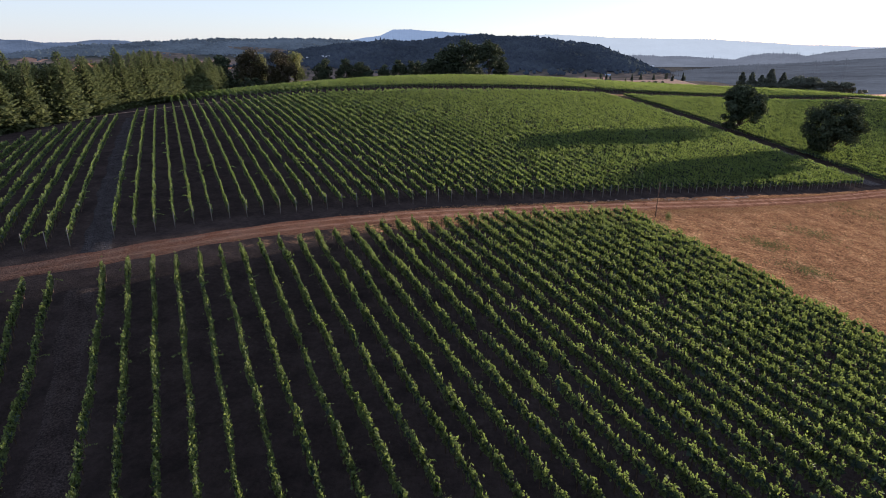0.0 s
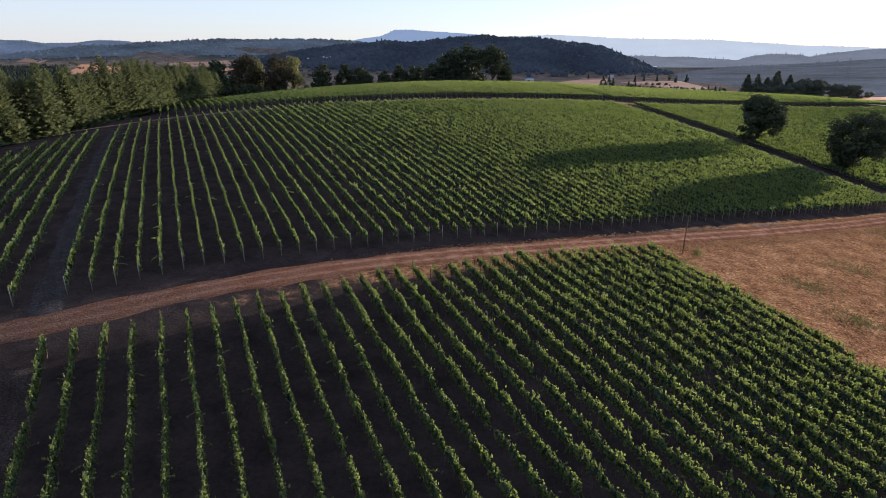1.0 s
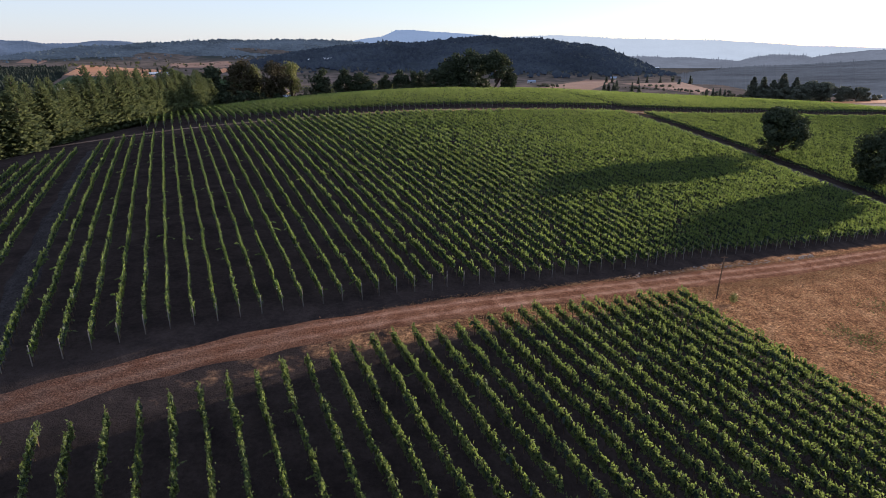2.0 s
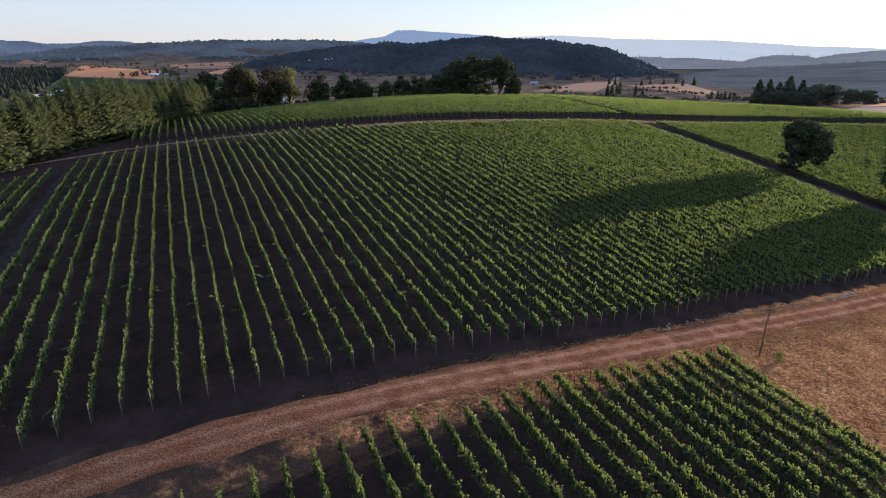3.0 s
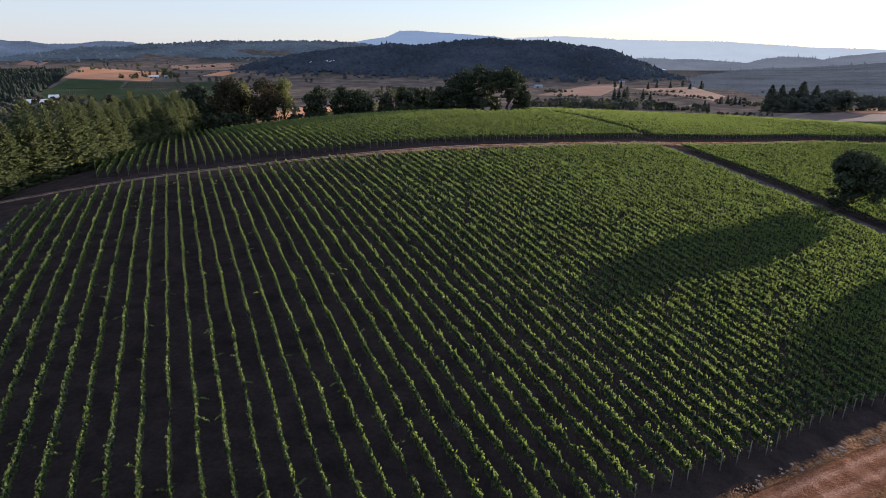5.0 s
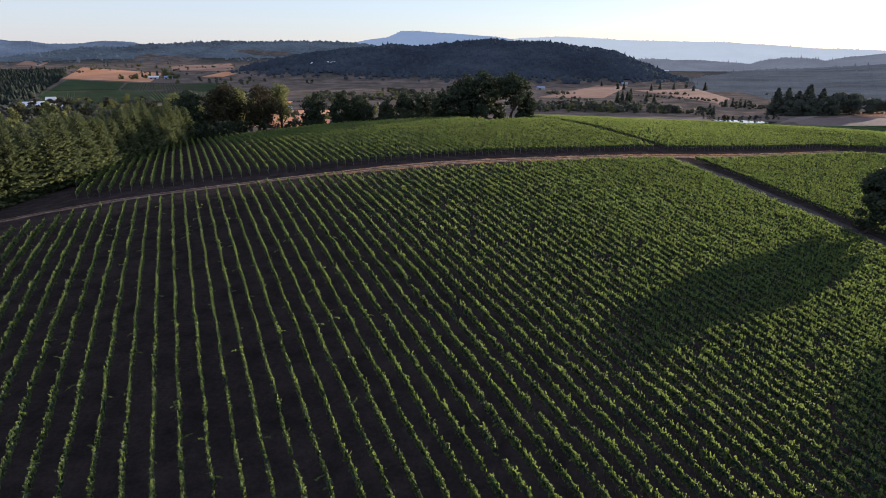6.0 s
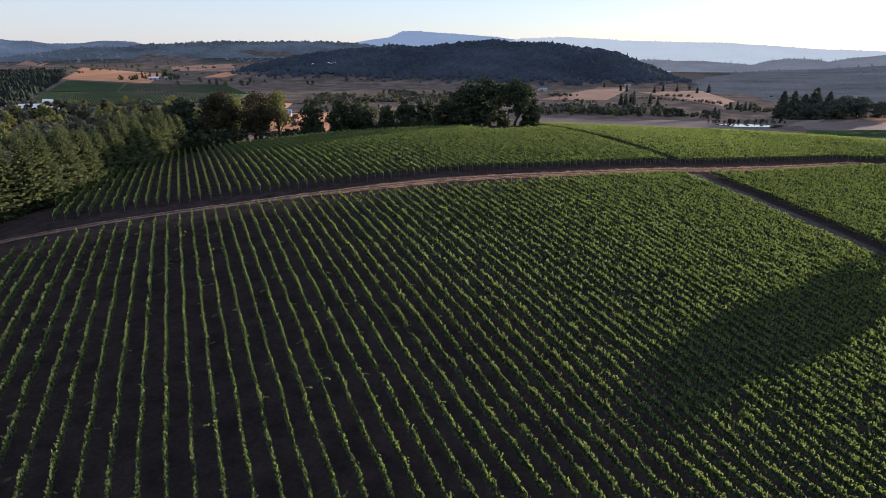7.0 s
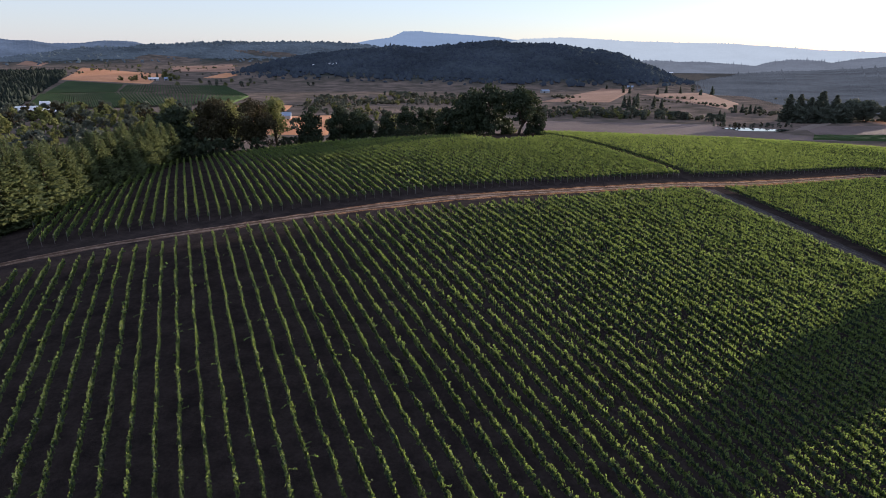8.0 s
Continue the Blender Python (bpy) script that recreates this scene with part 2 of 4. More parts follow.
def clearing(x, y):
    """Fields and felled patches in the woods of the ridge."""
    return np.sin(x / 150 + 1.4 * np.sin(y / 95)) * np.sin(y / 62 + 1.2 * np.sin(x / 190)) > 0.5


def valley(x, y):
    west = step(150, -350, x)
    z = 1.5 - 3.5 * np.tanh((x + 50) / 150)
    z = z + 28 * west * step(1300, 2250, y)
    front = step(1330 + 0.00022 * (x - 150) ** 2, 1830, y) * (1 - step(1930, 2350, y))
    z = z + np.interp(x, *np.array(HILL_CREST).T) * front
    away = np.hypot(x, y)
    z = z + np.interp(x, *np.array(RIDGE_CREST).T) * step(2250, 2780, away) * (1 - step(2850, 3400, away))
    z = z + 1.5 * np.sin(x / 170.0) * np.cos(y / 210.0)
    return z


def front_rise(x, y):
    """The front block lies a little fuller than the hill's broad form."""
    u, v = np.clip(x, -42, 48) / 30, (np.clip(y, 10, 90) - 50) / 30
    full = 0.127 + 1.116 * u + 0.371 * v - 0.355 * u * u - 0.432 * u * v
    return full * step(1, -20, y - 72 - 0.5 * x) * step(95, 60, x)


def land(x, y):
    x, y = np.asarray(x, float), np.asarray(y, float)
    east = np.maximum(x - 150, 0)
    u, v = np.clip(np.where(x > 150, 150 + 45 * np.tanh(east / 45), x), -330, 330) / 100.0, (np.clip(y, -120, 480) - 170) / 100.0
    hill = sum(k * u**i * v**j for (i, j), k in HILL.items())
    r = np.sqrt(((x - 20) / 270) ** 2 + ((y - 150) / 270) ** 2)
    w = 1 - step(0.85, 1.6, r)
    return w * np.clip(hill, -6, 42) + (1 - w) * valley(x, y) + 4.3 * bell(x, y, 215, 366, 95, 27, -12) + front_rise(x, y)


# rows run along WAY; ACROSS counts from row to row
ROW_TURN = 25.2
AX, AY = math.cos(radians(ROW_TURN)), math.sin(radians(ROW_TURN))


def plan(s, l):
    """The place in plan of a point s metres across the rows and l along them."""
    return s * AX - l * AY, s * AY + l * AX


def across(x, y):
    return x * AX + y * AY, -x * AY + y * AX


# edges of the blocks in plan, from west to east
A_FAR = [(-60.0, 36.0), (-39.5, 47.7), (-32.8, 52.5), (-23.5, 57.7), (-9.4, 67.1), (11.9, 78.3), (29.3, 86.7), (40.0, 91.5)]
TRACK_MID = [(-92.0, 26.0), (-62.0, 42.5), (-44.1, 52.0), (-35.8, 57.3), (-26.4, 64.3), (-14.0, 71.6), (1.0, 79.4), (11.2, 84.0), (24.2, 90.4), (36.7, 96.9), (55.0, 106.4), (84.0, 123.0), (112.0, 139.7), (170.0, 170.0), (240.0, 200.0)]
B_NEAR = [(-90.0, 34.0), (-62.0, 48.6), (-46.4, 56.9), (-37.6, 62.3), (-29.3, 68.8), (-21.9, 73.2), (-10.4, 79.0), (3.9, 85.8), (15.1, 91.0), (26.3, 96.8), (42.2, 106.5), (61.8, 117.1), (120.4, 150.0), (175.0, 180.0), (240.0, 208.0)]
B_FAR = [(-84.7, 108.0), (-84.4, 121.0), (-84.3, 134.9), (-82.0, 146.0), (-80.0, 160.0), (-74.8, 165.8), (-69.6, 170.8), (-57.0, 179.2), (-47.4, 184.3), (-18.3, 197.7), (9.4, 210.7), (59.7, 238.4), (84.0, 249.0), (152.0, 284.5), (178.0, 284.0), (200.0, 285.0), (320.0, 286.0)]
TOP_MID = [(-112.0, 150.0), (-96.0, 163.0), (-83.2, 173.0), (-68.2, 181.4), (-49.6, 189.8), (-28.9, 201.0), (-3.9, 214.5), (25.7, 227.5), (62.7, 246.0), (84.0, 255.2), (150.0, 290.2), (176.0, 290.0), (198.0, 290.5), (330.0, 292.0)]
C_NEAR = [(-96.0, 176.0), (-80.3, 183.1), (-62.3, 191.7), (-41.3, 201.5), (-6.2, 220.4), (27.3, 235.6), (62.2, 253.9), (84.0, 263.5), (148.0, 297.0), (176.0, 297.5), (200.0, 298.0), (330.0, 300.0)]


def along(edge, s):
    """How far along the rows an edge lies, at s across them."""
    p = np.array([across(x, y) for x, y in edge])
    order = np.argsort(p[:, 0])
    return float(np.interp(s, p[order, 0], p[order, 1]))


def inside_blocks(x, y):
    """1 between the vines, and on row-end verges where soil tone paints vine shade."""
    s, l = across(x, y)

    def edge(e):
        p = np.array([across(a, b) for a, b in e])
        o = np.argsort(p[:, 0])
        return np.interp(s, p[o, 0], p[o, 1])

    a = np.minimum(65.6 - s, edge(A_FAR) + 0.6 - l)
    b = np.minimum(l - edge(B_NEAR) + 2.4, edge(TOP_MID) - 2.3 - l)
    c = l - edge(TOP_MID) - 2.2
    return np.clip(0.5 + np.maximum(np.maximum(a, b), c) / 2.4, 0, 1)


# ---- ground ----
def spread(lo, hi, cell, far_lo, far_hi, growth):
    mid = list(np.arange(lo, hi + 0.01, cell))
    up, g = [mid[-1]], cell
    while up[-1] < far_hi:
        g *= growth
        up.append(up[-1] + g)
    down, g = [mid[0]], cell
    while down[-1] > far_lo:
        g *= growth
        down.append(down[-1] - g)
    return np.array(down[:0:-1] + mid + up[1:])


def build_ground():
    xs, ys = spread(-110, 170, 2.0, -4700, 4700, 1.06), spread(10, 320, 2.0, -900, 4800, 1.045)
    gx, gy = np.meshgrid(xs, ys)
    gz = land(gx, gy)
    near = 1 - step(0.9, 1.5, np.sqrt(((gx - 20) / 270) ** 2 + ((gy - 150) / 270) ** 2))
    gz = gz - 0.04 + near * 0.03 * np.sin(gx * 1.7 + 2 * np.sin(gy * 0.9)) * np.sin(gy * 1.3)
    nx, ny = len(xs), len(ys)
    idx = np.arange(nx * ny).reshape(ny, nx)
    faces = np.stack([idx[:-1, :-1], idx[:-1, 1:], idx[1:, 1:], idx[1:, :-1]], -1).reshape(-1, 4)
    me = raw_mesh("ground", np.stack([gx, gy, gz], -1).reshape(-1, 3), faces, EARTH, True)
    # straw fades to dark soil westwards, painting in the slope's shade
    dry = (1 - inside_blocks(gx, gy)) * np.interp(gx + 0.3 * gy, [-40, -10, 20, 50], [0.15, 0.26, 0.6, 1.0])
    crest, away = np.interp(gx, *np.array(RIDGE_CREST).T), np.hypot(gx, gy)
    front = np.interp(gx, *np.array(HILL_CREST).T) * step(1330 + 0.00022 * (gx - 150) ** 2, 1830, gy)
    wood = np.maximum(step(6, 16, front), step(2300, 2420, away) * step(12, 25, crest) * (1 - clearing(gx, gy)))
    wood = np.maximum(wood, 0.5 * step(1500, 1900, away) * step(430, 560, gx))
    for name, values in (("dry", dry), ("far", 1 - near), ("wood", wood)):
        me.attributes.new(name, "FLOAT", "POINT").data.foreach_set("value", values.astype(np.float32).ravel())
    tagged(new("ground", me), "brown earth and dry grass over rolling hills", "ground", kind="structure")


build_ground()


def build_road(name, middle, width, label, material, lift=0.09):
    p = np.array(middle)
    d = np.r_[0, np.cumsum(np.hypot(*np.diff(p, axis=0).T))]
    q = np.arange(0, d[-1], 1.2)
    cx, cy = np.interp(q, d, p[:, 0]), np.interp(q, d, p[:, 1])
    for _ in range(14):
        cx[1:-1], cy[1:-1] = (cx[:-2] + 2 * cx[1:-1] + cx[2:]) / 4, (cy[:-2] + 2 * cy[1:-1] + cy[2:]) / 4
    tx, ty = np.gradient(cx), np.gradient(cy)
    k = np.hypot(tx, ty)
    nx, ny = -ty / k, tx / k
    offs = np.linspace(-1, 1, 25)
    wob = 0.25 * np.sin(q * 0.31) + 0.2 * np.sin(q * 0.83 + 1)
    rows, ruts = [], []
    for o in offs:
        w = o * (width / 2 + o**4 * wob)
        x, y = cx + nx * w, cy + ny * w
        rut = np.exp(-(((abs(w) - 0.85) / 0.36) ** 2))
        rows.append(np.stack([x, y, land(x, y) + lift * (1 - o**6) - 0.03 * rut - 0.09 * o**6], -1))
        # wheel ruts weaken westwards, part of the painted shade
        ruts.append((rut * 0.9 + 0.1 * (1 - abs(o))) * np.interp(x + 0.3 * y, [-40, 30], [0.55, 1.0]))
    v = np.stack(rows, 1)
    idx = np.arange(v.shape[0] * v.shape[1]).reshape(v.shape[:2])
    faces = np.stack([idx[:-1, :-1], idx[1:, :-1], idx[1:, 1:], idx[:-1, 1:]], -1).reshape(-1, 4)
    me = raw_mesh(name, v.reshape(-1, 3), faces, material, True)
    me.attributes.new("rut", "FLOAT", "POINT").data.foreach_set("value", np.stack(ruts, 1).astype(np.float32).ravel())
    # strength of the painted shade on the gravel track, growing westwards
    me.attributes.new("bare", "FLOAT", "POINT").data.foreach_set("value", np.interp(v[..., 0] + 0.3 * v[..., 1], [-30, 35], [0.8, 0.0]).astype(np.float32).ravel() * (material is TRACK))
    tagged(new(name, me), label, "farm road", kind="structure")


build_road("road", TRACK_MID, 4.2, "brown gravel farm track with two pale wheel ruts", TRACK)
build_road("road", TOP_MID, 2.9, "narrow dirt farm track between two vineyard blocks", DUSTY)

LANE = road_material("grey_lane", (0.044, 0.043, 0.046), (0.064, 0.062, 0.065), (0.036, 0.034, 0.036), (0.054, 0.051, 0.052))
DUSTY_LANE = road_material("dusty_lane", (0.082, 0.076, 0.076), (0.120, 0.110, 0.108), (0.056, 0.052, 0.052), (0.084, 0.077, 0.075))
DARK_LANE = road_material("dark_lane", (0.040, 0.034, 0.033), (0.062, 0.053, 0.050), (0.034, 0.028, 0.027), (0.055, 0.045, 0.041))


def lane(s, l0, l1, wide, label, material=None):
    build_road("road", [plan(s, l0 + (l1 - l0) * k / 20) for k in range(21)], wide, label, material or LANE, 0.05)


lane(-9.6, along(B_NEAR, -9.6) - 4.5, along(B_FAR, -9.6), 2.9, "grey bare dirt lane between vine rows")
lane(-10.4, along([(-80, 22), (120, 22)], -10.4), along(A_FAR, -10.4), 2.6, "dark bare dirt lane between vine rows", DARK_LANE)
lane(167.3, along(B_NEAR, 167.3), along(B_FAR, 167.3) + 2.0, 6.4, "grey dusty lane between two vineyard blocks", DUSTY_LANE)

# ---- vines ----


def box_post(x, y, z, h, r, lean=(0, 0)):
    c = np.array([(-r, -r), (r, -r), (r, r), (-r, r)])
    lo = np.c_[c + (x, y), np.full(4, z)]
    hi = np.c_[c * 0.9 + (x + lean[0], y + lean[1]), np.full(4, z + h)]
    f = [(0, 1, 5, 4), (1, 2, 6, 5), (2, 3, 7, 6), (3, 0, 4, 7), (4, 5, 6, 7)]
    return np.r_[lo, hi], np.array(f)


def blades(centres, size, face, lean=0.7, upright=0.45):
    """Leafy shoot tips: quads that stand nearly upright and face the given way, more or less."""
    n = len(centres)
    a = rng.normal(size=(n, 3)) * upright + (0, 0, 1)
    a /= np.linalg.norm(a, axis=1, keepdims=True)
    nor = rng.normal(size=(n, 3)) * lean + face
    b = np.cross(nor, a)
    b /= np.linalg.norm(b, axis=1, keepdims=True) + 1e-9
    s = (np.asarray(size) * np.ones(n))[:, None] / 2
    bend = np.cross(a, b) * s * rng.uniform(-0.5, 0.5, (n, 1))
    v = np.stack([centres - a * s * 1.2, centres - b * s * 0.62 - a * s * 0.1, centres + a * s * 1.45 + bend, centres + b * s * 0.62 + a * s * 0.15], 1)
    return v.reshape(-1, 3), np.arange(4 * n).reshape(-1, 4)


def vine_row(s, l0, l1, per_metre, leaf, group, label, posts=0, ends=(True, True), singles=False, lush=1.0, leaves=VINE, sprawl=0.0, shoots=0.45):
    length = l1 - l0
    if length < 4:
        return
    x0, y0 = plan(s, l0)
    row = thing("vine_row", label, "vine row", group, at=(x0, y0, float(land(x0, y0))))
    base = np.array(row.location)
    # every vine differs in vigour, and a few are missing
    count = int((length - 0.2) / 1.4)
    vigour = np.clip(rng.normal(1.0, 0.19, count), 0.4, 1.4)
    vigour[rng.random(count) < 0.015] = 0.1
    n = int(length * per_metre * lush)
    which = rng.choice(count, n, p=vigour / vigour.sum())
    # each vine carries a handful of upright shoots
    cane = rng.integers(0, 9, n)
    at = (np.arange(9) - 4) * 0.17 + rng.normal(0, 0.09, (count, 9))
    tall = rng.uniform(0.70, 1.12, (count, 9))
    shift = at[which, cane] + rng.normal(0, 0.06, n)
    t = 0.75 + 1.4 * which + shift
    v = vigour[which]
    q = rng.random(n) ** 0.75
    h = 0.66 + 1.28 * lush**0.4 * q * np.clip(0.45 + 0.55 * v, 0.5, 1.2) * tall[which, cane]
    half = (0.05 + 0.13 * np.sin(q * 2.7 + 0.3)) * (0.5 + 0.5 * v) * lush**2.2
    lean_out = rng.normal(0, 1.0, (count, 9))
    off = half * np.clip(lean_out[which, cane] * 0.7 + rng.normal(0, 0.45, n), -1.3, 1.3)
    side = np.where(off < 0, -1.0, 1.0)
    # shoots that stick out
    loose = rng.random(n) < 0.05
    h = np.where(loose, h + rng.random(n) * 0.4 * q, h)
    off = np.where(loose, off * (1 + 1.5 * rng.random(n)), off)
    # a few long canes that sprawl into the alley
    canes = rng.choice(count, int(count * sprawl))
    if len(canes):
        cane = np.repeat(np.arange(len(canes)), 9)
        e = np.tile(np.linspace(0.15, 1.0, 9), len(canes)) * np.repeat(rng.uniform(0.5, 1.25, len(canes)), 9)
        cs, cl = np.repeat(np.where(rng.random(len(canes)) < 0.5, -1.0, 1.0), 9), np.repeat(rng.normal(0, 0.5, len(canes)), 9)
        which, v = np.r_[which, canes[cane]], np.r_[v, np.ones(len(cane))]
        t, off = np.r_[t, 0.75 + 1.4 * canes[cane] + cl * e], np.r_[off, cs * e * 0.85]
        h = np.r_[h, np.repeat(rng.uniform(1.0, 1.75, len(canes)), 9) + 0.25 * e - 0.3 * e * e]
        q, side = np.r_[q, np.full(len(cane), 0.6)], np.r_[side, cs]
    wander = 0.06 * np.sin(t * 0.5 + s * 3)
    x, y = plan(s + off + wander, l0 + t)
    coarse = (y > 150) & (leaf < 0.3)
    keep = ~coarse | (rng.random(len(y)) < 0.55)
    x, y, h, q, side, which, coarse = (a[keep] for a in (x, y, h, q, side, which, coarse))
    c = np.stack([x, y, land(x, y) + h], -1) - base
    out = np.stack([side * AX, side * AY, 0.1 + 0.45 * q * q], -1)
    size = leaf * rng.uniform(0.65, 1.35, len(c)) * np.where(coarse, 1.3, 1.0)
    verts, faces = cards(c, size, out, 0.8)
    tip = rng.random(len(c)) < shoots * (0.35 + 0.9 * q)
    verts = verts.reshape(-1, 4, 3)
    verts[tip] = blades(c[tip], size[tip] * 1.1, out[tip])[0].reshape(-1, 4, 3)
    verts = verts.reshape(-1, 3)
    alone = np.zeros(len(c), bool)
    if singles:
        # the vines at the near end of the block, one by one
        vx, vy = plan(s, l0 + 0.75 + 1.4 * np.arange(count))
        for k in np.flatnonzero((vy < 34) & (vx > -24) & (vx < 30) & (vigour > 0.3)):
            mine = which == k
            alone |= mine
            quads = verts.reshape(-1, 4, 3)[mine].reshape(-1, 3)
            if len(quads):
                part("canopy", raw_mesh("canopy", quads, np.arange(len(quads)).reshape(-1, 4), leaves), row, "single leafy vine")
        verts = verts.reshape(-1, 4, 3)[~alone].reshape(-1, 3)
        faces = np.arange(len(verts)).reshape(-1, 4)
    part("foliage", raw_mesh("foliage", verts, faces, leaves), row, "backlit green vine leaves")
    # darker inner cards, added to block sun and deepen the row's shade
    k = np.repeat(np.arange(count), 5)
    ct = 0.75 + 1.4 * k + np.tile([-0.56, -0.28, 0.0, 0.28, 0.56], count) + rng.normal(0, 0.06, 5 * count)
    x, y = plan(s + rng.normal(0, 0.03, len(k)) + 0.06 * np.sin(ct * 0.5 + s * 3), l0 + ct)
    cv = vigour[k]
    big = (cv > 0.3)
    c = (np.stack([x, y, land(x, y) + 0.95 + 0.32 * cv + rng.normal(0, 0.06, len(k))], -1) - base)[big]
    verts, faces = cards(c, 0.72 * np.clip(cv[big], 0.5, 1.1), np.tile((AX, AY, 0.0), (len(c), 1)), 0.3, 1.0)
    part("inner_foliage", raw_mesh("inner_foliage", verts, faces, VINE_SHADE), row, "inner vine leaves coloured dark for shade")
    if posts:
        pieces = []
        for k in np.arange(0.75, min(length - 0.4, posts), 1.4):
            x, y = plan(s + rng.normal(0, 0.03), l0 + k)
            pieces.append(box_post(x - base[0], y - base[1], float(land(x, y)) - base[2] - 0.05, 1.15, 0.035, rng.normal(0, 0.06, 2)))
        v, f = join(pieces)
        tagged(part("stem_line", raw_mesh("stem_line", v, f, VINEWOOD), row, "dark thin vine stems"), kind="stuff")
    for l in [l for l, there in zip((l0 + 0.05, l1 - 0.05), ends) if there]:
        x, y = plan(s, l)
        bm = bmesh.new()
        bmesh.ops.create_cone(bm, cap_ends=True, segments=7, radius1=0.05, radius2=0.044, depth=2.15, matrix=Matrix.Translation((x - base[0], y - base[1], float(land(x, y)) - base[2] + 0.92)))
        part("end_post", bm_mesh("end_post", bm, POSTS, True), row, "pale weathered post")


ROW_A, ROW_B = (-8.22, 2.178), (-8.0, 2.155)


def row_numbers(first, gap, lo, hi):
    k0, k1 = math.ceil((lo - first) / gap), math.floor((hi - first) / gap)
    return [first + gap * k for k in range(k0, k1 + 1)]


def build_vines():
    for s in row_numbers(*ROW_A, -36, 64.0):
        if -11.0 < s < -9.0:
            continue
        jitter = rng.normal(0, 0.25)
        low = max(along([(-80, 22), (120, 22)], s), along(A_FAR, s) - 110)
        vine_row(s, low, along(A_FAR, s) + float(np.interp(s, [0, 35], [1.1, 2.2])) + jitter, 118, 0.178, "front vineyard block", "trellised green grapevines in a row on bare dark soil", 99, (True, False), True, float(np.interp(s, [-30, 0, 25, 45], [0.98, 0.98, 1.04, 1.17])), FRONT_VINE, 0.16)
    for s in row_numbers(*ROW_B, -52, 162.0):
        if -11.0 < s < -8.2:
            continue
        near, far = along(B_NEAR, s), along(B_FAR, s)
        vine_row(s, near + rng.normal(0, 0.2), far + rng.normal(0, 0.3), 58, 0.222, "middle vineyard block", "long trellised grapevine row climbing the hillside", 16, (True, False), False, float(np.interp(s, [-45, 20, 60, 100, 165], [0.78, 0.84, 1.0, 1.14, 1.14])), VINE, 0.1, 0.6)
    for s in row_numbers(*ROW_B, -1.6, 169.0):
        near = along(C_NEAR, s)
        top = along([(-110, 300), (-60, 316), (0, 318), (14, 300), (40, 322), (80, 352), (200, 352)], s)
        if s < 40:
            near = max(near, along([(-93, 182), (-94, 215), (-104, 250)], s) if s < 0 else near)
        vine_row(s, near, top, 30, 0.305, "upper vineyard block", "trellised grapevine row beyond the upper track", 0, (True, False), shoots=0.8)
    for s in row_numbers(*ROW_B, 172.6, 318):
        near, far = along(B_NEAR, s) + 1.0, along(B_FAR, s)
        vine_row(s, near, far, 30, 0.31, "east vineyard block", "dense grapevine row beyond the dusty lane", 0, (True, False), shoots=0.8)
    for s in row_numbers(*ROW_B, 174.0, 356):
        near, top = along(C_NEAR, s), along([(0, 340), (80, 352), (140, 366), (200, 378), (260, 380), (400, 380)], s)
        vine_row(s, near, top, 16, 0.42, "crest vineyard block", "distant grapevine row over the hill crest", 0, (True, False), shoots=0.8)


build_vines()

